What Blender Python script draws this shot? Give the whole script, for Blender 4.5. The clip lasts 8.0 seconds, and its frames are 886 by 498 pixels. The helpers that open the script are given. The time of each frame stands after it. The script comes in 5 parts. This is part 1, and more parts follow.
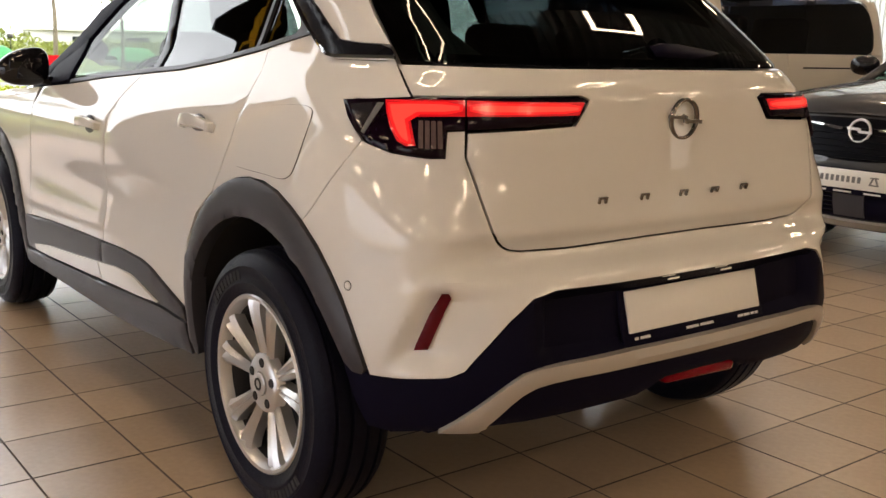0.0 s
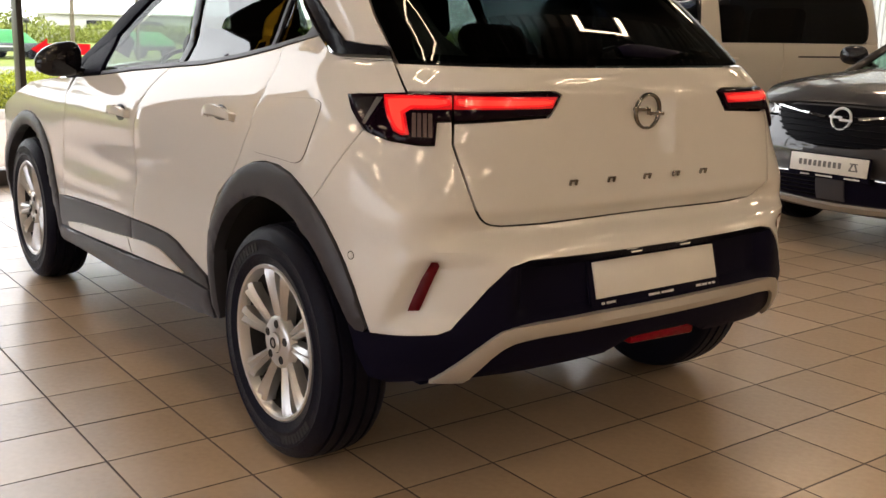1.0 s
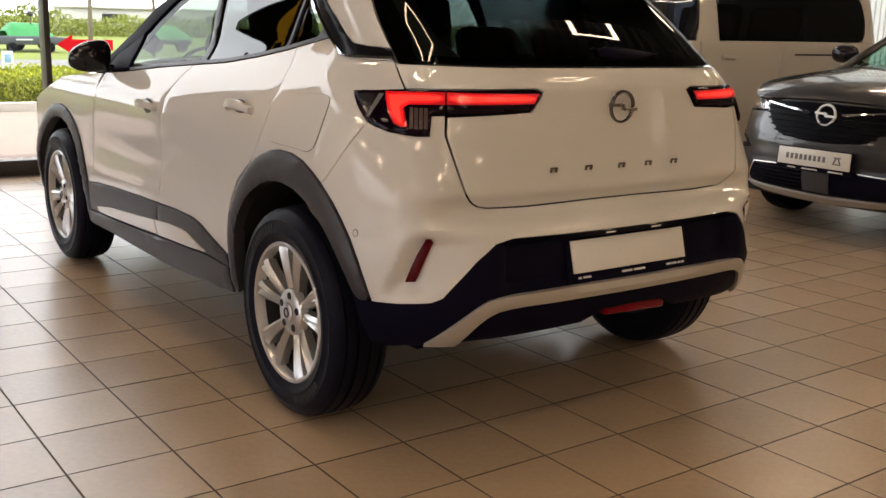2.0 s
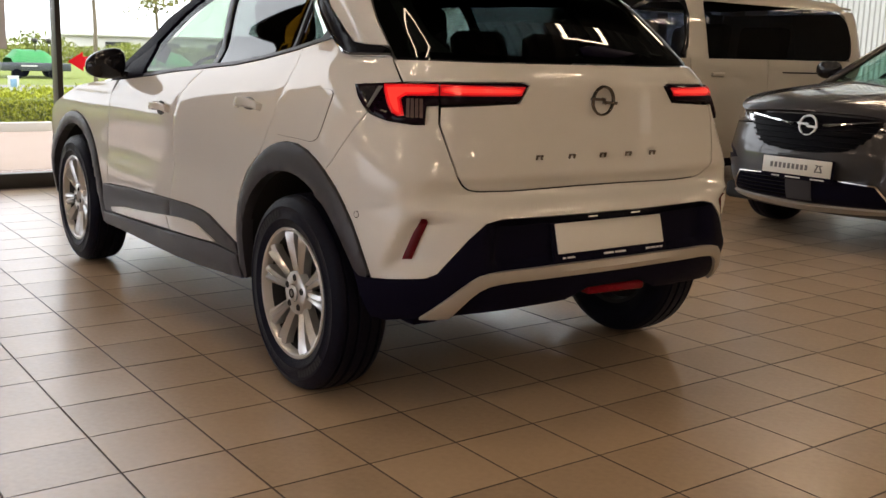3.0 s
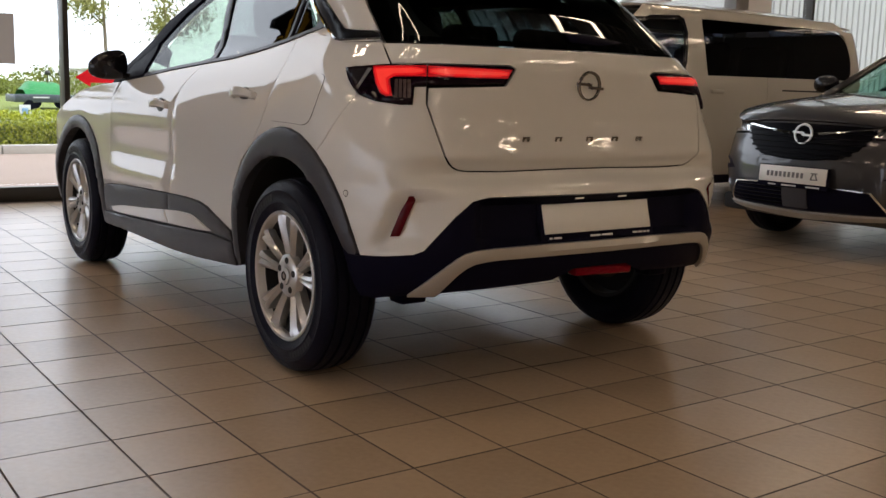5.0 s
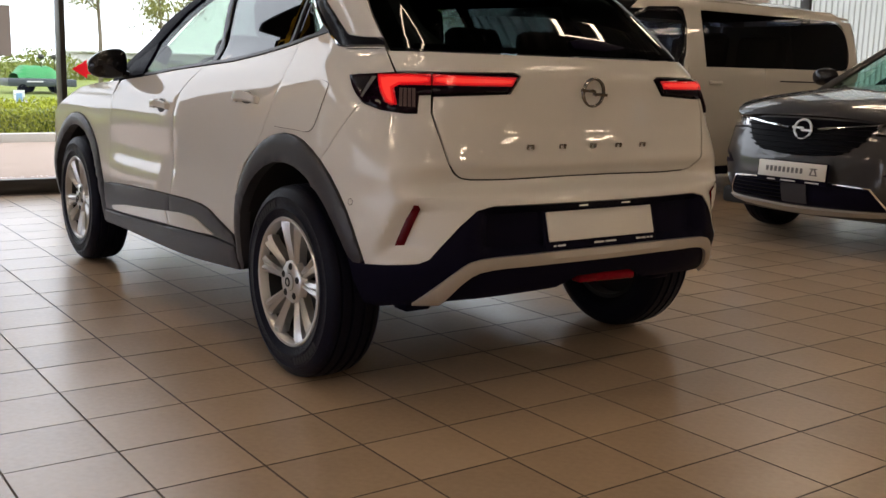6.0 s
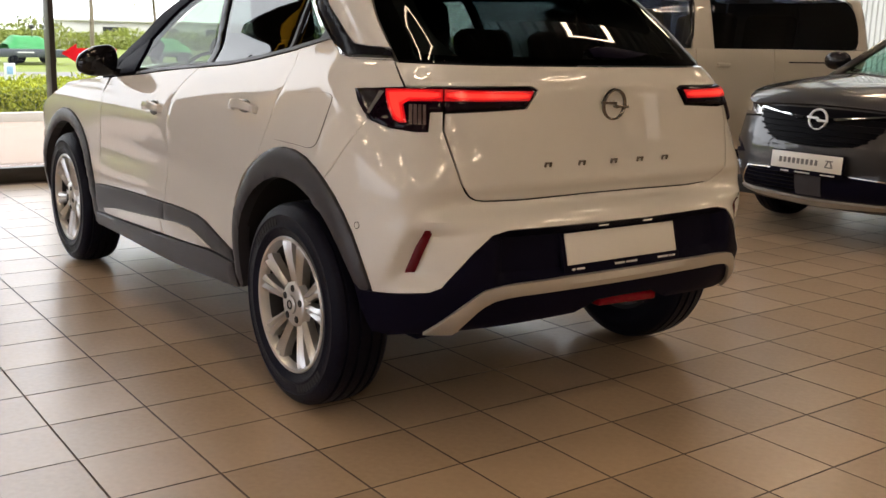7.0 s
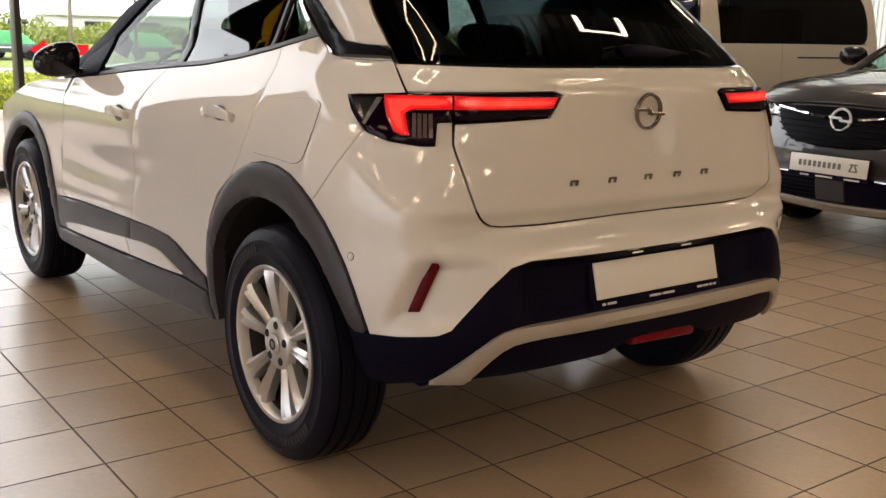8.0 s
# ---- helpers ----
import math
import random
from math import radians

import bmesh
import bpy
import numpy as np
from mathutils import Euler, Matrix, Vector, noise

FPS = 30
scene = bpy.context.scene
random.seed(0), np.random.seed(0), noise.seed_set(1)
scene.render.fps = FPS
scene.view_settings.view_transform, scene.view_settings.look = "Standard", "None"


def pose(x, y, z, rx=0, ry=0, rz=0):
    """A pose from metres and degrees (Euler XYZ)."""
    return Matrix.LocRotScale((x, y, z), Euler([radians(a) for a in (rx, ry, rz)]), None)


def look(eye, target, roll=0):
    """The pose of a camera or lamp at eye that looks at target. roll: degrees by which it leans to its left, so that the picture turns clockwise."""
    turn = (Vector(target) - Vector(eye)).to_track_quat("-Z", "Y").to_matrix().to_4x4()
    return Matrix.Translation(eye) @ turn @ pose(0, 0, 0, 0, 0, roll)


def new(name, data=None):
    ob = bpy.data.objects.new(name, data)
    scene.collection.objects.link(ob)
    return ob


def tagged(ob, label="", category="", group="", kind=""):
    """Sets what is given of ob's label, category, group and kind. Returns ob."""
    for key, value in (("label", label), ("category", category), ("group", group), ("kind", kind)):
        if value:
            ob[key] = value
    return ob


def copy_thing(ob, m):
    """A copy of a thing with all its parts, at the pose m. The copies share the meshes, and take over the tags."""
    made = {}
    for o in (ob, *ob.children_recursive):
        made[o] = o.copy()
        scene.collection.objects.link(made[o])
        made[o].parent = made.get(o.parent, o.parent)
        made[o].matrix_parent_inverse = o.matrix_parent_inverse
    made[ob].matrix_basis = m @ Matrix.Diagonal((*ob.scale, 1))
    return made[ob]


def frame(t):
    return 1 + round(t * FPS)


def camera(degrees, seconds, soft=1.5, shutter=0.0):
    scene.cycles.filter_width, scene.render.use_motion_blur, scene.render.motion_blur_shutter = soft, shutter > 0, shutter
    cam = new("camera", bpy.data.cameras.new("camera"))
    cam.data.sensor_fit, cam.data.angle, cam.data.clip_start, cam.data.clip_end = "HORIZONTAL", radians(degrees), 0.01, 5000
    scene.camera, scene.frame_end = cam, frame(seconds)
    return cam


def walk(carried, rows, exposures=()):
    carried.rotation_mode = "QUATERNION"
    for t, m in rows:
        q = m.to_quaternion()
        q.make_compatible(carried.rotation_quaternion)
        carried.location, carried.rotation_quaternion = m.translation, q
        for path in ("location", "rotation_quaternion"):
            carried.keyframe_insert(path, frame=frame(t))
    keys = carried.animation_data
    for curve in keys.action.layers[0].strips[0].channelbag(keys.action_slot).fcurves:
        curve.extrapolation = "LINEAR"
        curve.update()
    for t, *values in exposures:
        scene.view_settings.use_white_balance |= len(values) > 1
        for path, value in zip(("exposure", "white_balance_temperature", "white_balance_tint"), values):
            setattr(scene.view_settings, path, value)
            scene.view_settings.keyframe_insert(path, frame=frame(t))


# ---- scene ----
cam = camera(47.6, 8.0)
PATH = [
    (0, (-1.965, -2.212, 1.192), (-0.777, -0.652, 0.799), 1.3),
    (0.5, (-2.051, -2.344, 1.207), (-0.866, -0.785, 0.805), 1.3),
    (1, (-2.129, -2.52, 1.238), (-0.963, -0.951, 0.814), 1.4),
    (1.5, (-2.201, -2.678, 1.281), (-1.055, -1.101, 0.834), 1.5),
    (3, (-2.424, -3.054, 1.174), (-1.274, -1.462, 0.793), 1.6),
    (3.5, (-2.433, -3.114, 1.112), (-1.285, -1.515, 0.756), 1.6),
    (4, (-2.437, -3.155, 1.053), (-1.292, -1.549, 0.723), 1.7),
    (4.5, (-2.407, -3.168, 1.003), (-1.267, -1.554, 0.693), 1.6),
    (6, (-2.435, -3.138, 1.09), (-1.289, -1.536, 0.743), 1.6),
    (6.5, (-2.424, -3.058, 1.171), (-1.275, -1.466, 0.791), 1.6),
    (7, (-2.35, -2.922, 1.229), (-1.202, -1.336, 0.818), 1.5),
    (7.5, (-2.231, -2.728, 1.284), (-1.085, -1.151, 0.836), 1.5),
    (8, (-2.126, -2.508, 1.235), (-0.957, -0.94, 0.813), 1.4),
]
LIGHT = [(0, 0.12, 6950, 10), (1.5, -0.04, 6950, 10), (3, -0.34, 6800, 10), (4, -0.54, 6600, 10), (4.5, -0.68, 6400, 10), (6, -0.54, 6500, 10), (6.5, -0.36, 6700, 10), (7.5, -0.06, 6900, 10), (8, 0.01, 6950, 10)]
walk(cam, [(t, look(eye, target, roll)) for t, eye, target, roll in PATH], LIGHT)


# ---- light ----
world = bpy.data.worlds.new("sky")
scene.world = world
world.use_nodes = True
wn = world.node_tree.nodes
wl = world.node_tree.links
wn.clear()
sky = wn.new("ShaderNodeTexSky")
sky.sky_type, sky.sun_disc = "NISHITA", False
sky.sun_elevation, sky.sun_rotation = radians(50), radians(98)
cloud_tex = wn.new("ShaderNodeTexNoise")
cloud_tex.inputs["Scale"].default_value, cloud_tex.inputs["Detail"].default_value = 2.6, 7
cloud_ramp = wn.new("ShaderNodeValToRGB")
cloud_ramp.color_ramp.elements[0].position, cloud_ramp.color_ramp.elements[1].position = 0.22, 0.46
cloud_mix = wn.new("ShaderNodeMixRGB")
cloud_mix.inputs["Color2"].default_value = (31.0, 32.0, 35.5, 1)
sky_coord = wn.new("ShaderNodeTexCoord")
sky_out, sky_bg = wn.new("ShaderNodeOutputWorld"), wn.new("ShaderNodeBackground")
sky_bg.inputs["Strength"].default_value = 0.13
wl.new(sky_coord.outputs["Generated"], cloud_tex.inputs["Vector"])
wl.new(cloud_tex.outputs["Fac"], cloud_ramp.inputs["Fac"])
wl.new(cloud_ramp.outputs["Color"], cloud_mix.inputs["Fac"])
wl.new(sky.outputs["Color"], cloud_mix.inputs["Color1"])
wl.new(cloud_mix.outputs["Color"], sky_bg.inputs["Color"])
wl.new(sky_bg.outputs["Background"], sky_out.inputs["Surface"])
sun = new("sun", bpy.data.lights.new("sun", "SUN"))
sun.data.energy, sun.data.angle, sun.data.color = 4.6, radians(1.0), (1.0, 0.95, 0.88)
sun.matrix_world = look((0, 0, 30), (Vector((0, 0, 30)) - Vector((0.80, -0.12, 0.95))))
LAMP_GLOW, LAMP_COLOUR = 48.0, (1.0, 0.765, 0.545)


# ---- materials ----
def shade(name, colour, rough=0.5, metal=0.0, grain=0.08, scale=60.0, bump=0.0, bump_scale=200.0, coat=0.0, spread=0.0, blotch=0.0, glow=None, glow_power=0.0, islands=False, spec=0.5, coat_rough=0.02):
    """A surface: a base colour varied at two scales, with relief, clear coat or glow."""
    m = bpy.data.materials.new(name)
    m.use_nodes = True
    n, l = m.node_tree.nodes, m.node_tree.links
    p = n["Principled BSDF"]
    p.inputs["Roughness"].default_value, p.inputs["Metallic"].default_value = rough, metal
    p.inputs["Specular IOR Level"].default_value = spec
    p.inputs["Coat Weight"].default_value, p.inputs["Coat Roughness"].default_value = coat, coat_rough
    co = n.new("ShaderNodeTexCoord")
    fine, wide = n.new("ShaderNodeTexNoise"), n.new("ShaderNodeTexNoise")
    fine.inputs["Scale"].default_value, fine.inputs["Detail"].default_value = scale, 5
    wide.inputs["Scale"].default_value, wide.inputs["Detail"].default_value = scale * 0.05, 3
    for t in (fine, wide):
        l.new(co.outputs["Object"], t.inputs["Vector"])
    both = n.new("ShaderNodeMath")
    both.operation = "ADD"
    a, b = n.new("ShaderNodeMath"), n.new("ShaderNodeMath")
    for q, t, k in ((a, fine, grain), (b, wide, blotch)):
        q.operation = "MULTIPLY_ADD"
        l.new(t.outputs["Fac"], q.inputs[0])
        q.inputs[1].default_value, q.inputs[2].default_value = 2 * k, -k
    l.new(a.outputs[0], both.inputs[0])
    l.new(b.outputs[0], both.inputs[1])
    value = both
    if spread:
        info = n.new("ShaderNodeNewGeometry") if islands else n.new("ShaderNodeObjectInfo")
        r = n.new("ShaderNodeMath")
        r.operation = "MULTIPLY_ADD"
        l.new(info.outputs["Random Per Island" if islands else "Random"], r.inputs[0])
        r.inputs[1].default_value, r.inputs[2].default_value = 2 * spread, -spread
        s = n.new("ShaderNodeMath")
        l.new(both.outputs[0], s.inputs[0])
        l.new(r.outputs[0], s.inputs[1])
        value = s
    lift = n.new("ShaderNodeMath")
    l.new(value.outputs[0], lift.inputs[0])
    lift.inputs[1].default_value = 1.0
    hsv = n.new("ShaderNodeHueSaturation")
    hsv.inputs["Color"].default_value = (*colour, 1)
    l.new(lift.outputs[0], hsv.inputs["Value"])
    l.new(hsv.outputs["Color"], p.inputs["Base Color"])
    if bump:
        t, d = n.new("ShaderNodeTexNoise"), n.new("ShaderNodeBump")
        t.inputs["Scale"].default_value, t.inputs["Detail"].default_value = bump_scale, 4
        l.new(co.outputs["Object"], t.inputs["Vector"])
        l.new(t.outputs["Fac"], d.inputs["Height"])
        d.inputs["Strength"].default_value, d.inputs["Distance"].default_value = bump, 0.01
        l.new(d.outputs["Normal"], p.inputs["Normal"])
    if glow:
        p.inputs["Emission Color"].default_value, p.inputs["Emission Strength"].default_value = (*glow, 1), glow_power
    return m


def pane(name, tint, base=0.04, most=0.9):
    """Thin glass: a clear tint under a mirror that grows towards grazing angles."""
    m = bpy.data.materials.new(name)
    m.use_nodes = True
    n, l = m.node_tree.nodes, m.node_tree.links
    n.clear()
    o, mix, clear, shine, lay, power, gain = (n.new("ShaderNode" + k) for k in ("OutputMaterial", "MixShader", "BsdfTransparent", "BsdfGlossy", "LayerWeight", "Math", "Math"))
    clear.inputs["Color"].default_value = (*tint, 1)
    shine.inputs["Roughness"].default_value = 0.0
    lay.inputs["Blend"].default_value = 0.5
    power.operation, power.inputs[1].default_value = "POWER", 5.0
    gain.operation, gain.inputs[1].default_value, gain.inputs[2].default_value = "MULTIPLY_ADD", most, base
    l.new(lay.outputs["Facing"], power.inputs[0])
    l.new(power.outputs[0], gain.inputs[0])
    l.new(gain.outputs[0], mix.inputs[0])
    l.new(clear.outputs[0], mix.inputs[1])
    l.new(shine.outputs[0], mix.inputs[2])
    l.new(mix.outputs[0], o.inputs["Surface"])
    return m


PAINT = shade("white_paint", (0.65, 0.64, 0.615), 0.6, 0.0, 0.012, 900, coat=1.0, blotch=0.01, spec=0.0, coat_rough=0.0)
PLASTIC = shade("black_plastic", (0.0055, 0.005, 0.014), 0.5, 0, 0.15, 300, bump=0.12, bump_scale=900, spec=0.035)
CLADDING = shade("grey_cladding", (0.034, 0.034, 0.042), 0.40, 0, 0.10, 260, bump=0.10, bump_scale=900, spec=0.42)
TRIM_BLACK = shade("trim_black", (0.006, 0.006, 0.009), 0.16, 0, 0.1, 200, coat=0.0, spec=0.12)
FOG_RED = shade("fog_red", (0.20, 0.001, 0.010), 0.15, 0, 0.6, 160, spec=0.15, bump=0.3, bump_scale=160)
GLOSS_BLACK = shade("gloss_black", (0.008, 0.008, 0.011), 0.3, 0, 0.1, 200, coat=0.8, spec=0.0, coat_rough=0.0)
DARK = shade("dark_lining", (0.012, 0.012, 0.013), 0.85, 0, 0.2, 60)
CHROME = shade("chrome", (0.9, 0.9, 0.9), 0.07, 1.0, 0.02, 300)
GRILLE_BLACK = shade("grille_black", (0.003, 0.003, 0.005), 0.30, 0, 0.1, 200, spec=0.04)
DARK_CHROME = shade("dark_chrome", (0.22, 0.21, 0.20), 0.12, 1.0, 0.02, 300)
SATIN_BRIGHT = shade("satin_chrome", (0.8, 0.8, 0.8), 0.3, 0.6, 0.02, 300, coat=0.5)
SATIN = shade("satin_silver", (0.43, 0.40, 0.36), 0.38, 0.35, 0.03, 300, coat=0.2)
ALLOY = shade("alloy", (0.55, 0.545, 0.54), 0.30, 0.72, 0.05, 220, coat=0.3)
# near-black alloy: shade inside the wheels put into colour; also the cap badge
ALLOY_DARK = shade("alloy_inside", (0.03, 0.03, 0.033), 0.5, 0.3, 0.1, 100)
RUBBER = shade("tyre_rubber", (0.0055, 0.006, 0.013), 0.42, 0, 0.3, 90, bump=0.2, bump_scale=260, blotch=0.3, spec=0.075)
RUBBER_SIDE = shade("tyre_lettering", (0.014, 0.014, 0.018), 0.7, 0, 0.2, 90)
LAMP_BLACK = shade("lamp_smoked", (0.006, 0.002, 0.006), 0.25, 0, 0.1, 100, coat=0.3, spec=0.0, coat_rough=0.0)
LAMP_CLEAR = shade("lamp_clear", (0.34, 0.33, 0.34), 0.15, 0.6, 0.2, 160, coat=1.0)
LAMP_RIB = shade("lamp_rib", (0.09, 0.06, 0.06), 0.25, 0.1, 0.2, 160, coat=0.4)
LAMP_EDGE = shade("lamp_red_edge", (0.35, 0.006, 0.010), 0.2, 0, 0.0, 50, glow=(1.0, 0.008, 0.018), glow_power=0.34, coat=0.25)
LAMP_RED = shade("lamp_red_glow", (0.5, 0.01, 0.012), 0.2, 0, 0.0, 50, glow=(1.0, 0.014, 0.018), glow_power=0.66, coat=0.25)
LAMP_DIM = shade("lamp_dim_lens", (0.020, 0.018, 0.022), 0.2, 0.2, 0.3, 160, coat=0.5)
LAMP_CORE = shade("lamp_red_core", (0.6, 0.03, 0.02), 0.2, 0, 0.0, 50, glow=(1.0, 0.045, 0.034), glow_power=1.05, coat=0.25)
PLATE_LIGHT = shade("plate_light", (0.7, 0.65, 0.55), 0.3, 0, 0.0, 50, glow=(1.0, 0.84, 0.62), glow_power=0.25)
REFLECTOR = shade("red_reflector", (0.085, 0.002, 0.006), 0.25, 0, 0.2, 500, spec=0.15)
PLATE_WHITE = shade("plate_white", (0.74, 0.73, 0.70), 0.35, 0, 0.02, 80)
PRINT_WHITE = shade("print_white", (0.72, 0.72, 0.72), 0.5)
PRINT_GREY = shade("print_grey", (0.16, 0.16, 0.165), 0.5)
CAR_GLASS = pane("car_glass", (0.50, 0.58, 0.50), 0.03, 0.45)
PRIVACY_GLASS = pane("privacy_glass", (0.13, 0.15, 0.15), 0.11, 0.9)
GREY_GLASS = pane("green_tinted_glass", (0.22, 0.42, 0.34), 0.04, 0.7)
TINT_GLASS = pane("tinted_glass", (0.065, 0.085, 0.085), 0.028, 0.8)
VAN_GLASS = pane("van_glass", (0.03, 0.036, 0.055), 0.010, 0.5)
SIDE_GLASS = pane("side_glazing", (0.90, 0.91, 0.93), 0.04, 0.6)
DIM_GLASS = pane("dim_glazing", (0.62, 0.59, 0.54), 0.04, 0.6)
WINDOW_GLASS = pane("window_glass", (0.97, 0.985, 0.98), 0.03, 0.6)
SEAT = shade("seat_cloth", (0.03, 0.03, 0.033), 0.9, 0, 0.25, 200, bump=0.2, bump_scale=500)
TRIM_GREY = shade("cabin_trim_grey", (0.55, 0.54, 0.54), 0.8, 0, 0.1, 200)
GREY_PAINT = shade("grey_metallic_paint", (0.026, 0.025, 0.029), 0.36, 0.25, 0.06, 900, coat=1.0, coat_rough=0.0)
VAN_PAINT = shade("van_paint", (0.54, 0.52, 0.475), 0.30, 0.0, 0.015, 600, coat=0.9)
TILE = shade("floor_tile", (0.42, 0.31, 0.212), 0.27, 0, 0.12, 45, bump=0.014, bump_scale=30, blotch=0.11, spread=0.08, spec=0.85)
TILE_FAR = shade("floor_tile_far", (0.42, 0.31, 0.212), 0.27, 0, 0.12, 45, bump=0.014, bump_scale=30, blotch=0.11, spread=0.08, islands=True, spec=0.85)
GROUT = shade("grout", (0.085, 0.058, 0.040), 0.9, 0, 0.3, 40)
WALL_WHITE = shade("wall_white", (0.70, 0.665, 0.61), 0.7, 0, 0.03, 30, bump=0.05, bump_scale=80, blotch=0.04)
WALL_GREY = shade("wall_grey", (0.28, 0.275, 0.265), 0.7, 0, 0.03, 30, bump=0.05, bump_scale=80, blotch=0.04)
PANEL_WHITE = shade("panel_white", (0.72, 0.72, 0.73), 0.4, 0, 0.02, 30, blotch=0.03)
DECK = shade("roof_deck", (0.07, 0.07, 0.075), 0.5, 0.2, 0.06, 20, blotch=0.1)
STEEL_DARK = shade("dark_frame", (0.030, 0.026, 0.022), 0.38, 0.3, 0.1, 100)
COLUMN_GREY = shade("column_grey", (0.16, 0.15, 0.14), 0.5, 0, 0.08, 50)
LAMP_TUBE = shade("lamp_tube", (0.9, 0.86, 0.8), 0.4, 0, 0.0, 20, glow=LAMP_COLOUR, glow_power=LAMP_GLOW)
CONCRETE = shade("pavement_concrete", (0.31, 0.235, 0.195), 0.85, 0, 0.12, 40, blotch=0.12, bump=0.15, bump_scale=60)
KERB = shade("kerb_stone", (0.52, 0.49, 0.44), 0.85, 0, 0.12, 40, bump=0.2, bump_scale=60, spread=0.06)
GRASS_SOIL = shade("ground_grass", (0.13, 0.165, 0.012), 0.95, 0, 0.3, 8, blotch=0.25)
ASPHALT = shade("asphalt", (0.16, 0.155, 0.15), 0.9, 0, 0.2, 30)
FAR_LEAF = shade("far_leaf", (0.20, 0.23, 0.035), 0.7, 0, 0.3, 1, spread=0.35, islands=True, blotch=0.3)
ANNEX_SHEET = shade("annex_sheet", (0.46, 0.455, 0.44), 0.5, 0, 0.03, 10, blotch=0.04)
SLATE = shade("slate_paint", (0.07, 0.08, 0.095), 0.4, 0.2, 0.1, 10)
FAR_WALL = shade("far_wall", (0.62, 0.60, 0.56), 0.8, 0, 0.05, 3)
LEAF = shade("hedge_leaf", (0.36, 0.40, 0.02), 0.6, 0, 0.3, 6, spread=0.28, islands=True, blotch=0.3)
TREE_LEAF = shade("tree_leaf", (0.26, 0.26, 0.07), 0.65, 0, 0.3, 4, spread=0.4, islands=True)
BARK = shade("bark", (0.22, 0.18, 0.14), 0.9, 0, 0.3, 20, bump=0.4, bump_scale=20)
GREEN = shade("green_tarpaulin", (0.018, 0.22, 0.055), 0.6, 0, 0.2, 6, blotch=0.15)

YELLOW = shade("yellow_panel", (0.80, 0.52, 0.02), 0.5, 0, 0.05, 10)
BLACK_PANEL = shade("black_panel", (0.005, 0.005, 0.006), 0.8, 0, 0.1, 10, spec=0.1)
BLUE_SIGN = shade("blue_sign", (0.25, 0.42, 0.65), 0.5)


def film(name, colour, through_part):
    """Thin film or paper that lets some light through."""
    m = shade(name, colour, 0.5, 0, 0.05, 30)
    n, l = m.node_tree.nodes, m.node_tree.links
    mix, back = n.new("ShaderNodeMixShader"), n.new("ShaderNodeBsdfTranslucent")
    back.inputs["Color"].default_value = (*colour, 1)
    mix.inputs[0].default_value = through_part
    l.new(n["Principled BSDF"].outputs[0], mix.inputs[1])
    l.new(back.outputs[0], mix.inputs[2])
    l.new(mix.outputs[0], n["Material Output"].inputs["Surface"])
    return m


RED_FILM = film("red_film", (0.62, 0.012, 0.02), 0.7)
GREY_FILM = film("grey_sheet", (0.25, 0.21, 0.18), 0.6)


# ---- builders ----
def make(name, bm, material, smooth=True):
    me = bpy.data.meshes.new(name)
    bm.normal_update()
    bm.to_mesh(me)
    bm.free()
    me.materials.append(material)
    if smooth:
        me.polygons.foreach_set("use_smooth", [True] * len(me.polygons))
    return me


def part(name, bm, material, parent, label="", smooth=True):
    """One mesh object under a thing or a part."""
    ob = new(name, make(name, bm, material, smooth))
    ob.parent = parent
    return tagged(ob, label)


def thing(name, label, category, m=None, group="", kind=""):
    ob = new(name)
    ob.empty_display_size = 0.1
    if m:
        ob.matrix_world = m
    return tagged(ob, label, category, group, kind)


def sharpen(bm, degrees=35):
    bm.normal_update()
    for e in bm.edges:
        if len(e.link_faces) != 2 or e.calc_face_angle(0) > radians(degrees):
            e.smooth = False
    return bm


def block(centre, size, bevel=0.0, turn=None, bm=None, segments=2):
    """A box with rounded edges."""
    own = bmesh.new()
    bmesh.ops.create_cube(own, size=1)
    bmesh.ops.scale(own, vec=size, verts=own.verts)
    if bevel:
        bmesh.ops.bevel(own, geom=own.edges[:], offset=bevel, segments=segments, profile=0.5, affect="EDGES")
    m = Matrix.Translation(centre)
    if turn:
        m = m @ pose(0, 0, 0, *turn)
    bmesh.ops.transform(own, matrix=m, verts=own.verts)
    sharpen(own, 50)
    if bm is None:
        return own
    me = bpy.data.meshes.new("t")
    own.to_mesh(me)
    own.free()
    bm.from_mesh(me)
    bpy.data.meshes.remove(me)
    return bm


def lathe(profile, steps=48, closed=False, start=0.0):
    """A body turned round the x axis from (x, radius) pairs."""
    bm = bmesh.new()
    rings = []
    for k in range(steps):
        a = start + 2 * math.pi * k / steps
        rings.append([bm.verts.new((x, r * math.cos(a), r * math.sin(a))) for x, r in profile])
    n = len(profile)
    for k in range(steps):
        p, q = rings[k], rings[(k + 1) % steps]
        for i in range(n if closed else n - 1):
            bm.faces.new((p[i], q[i], q[(i + 1) % n], p[(i + 1) % n]))
    bmesh.ops.recalc_face_normals(bm, faces=bm.faces[:])
    return sharpen(bm, 40)


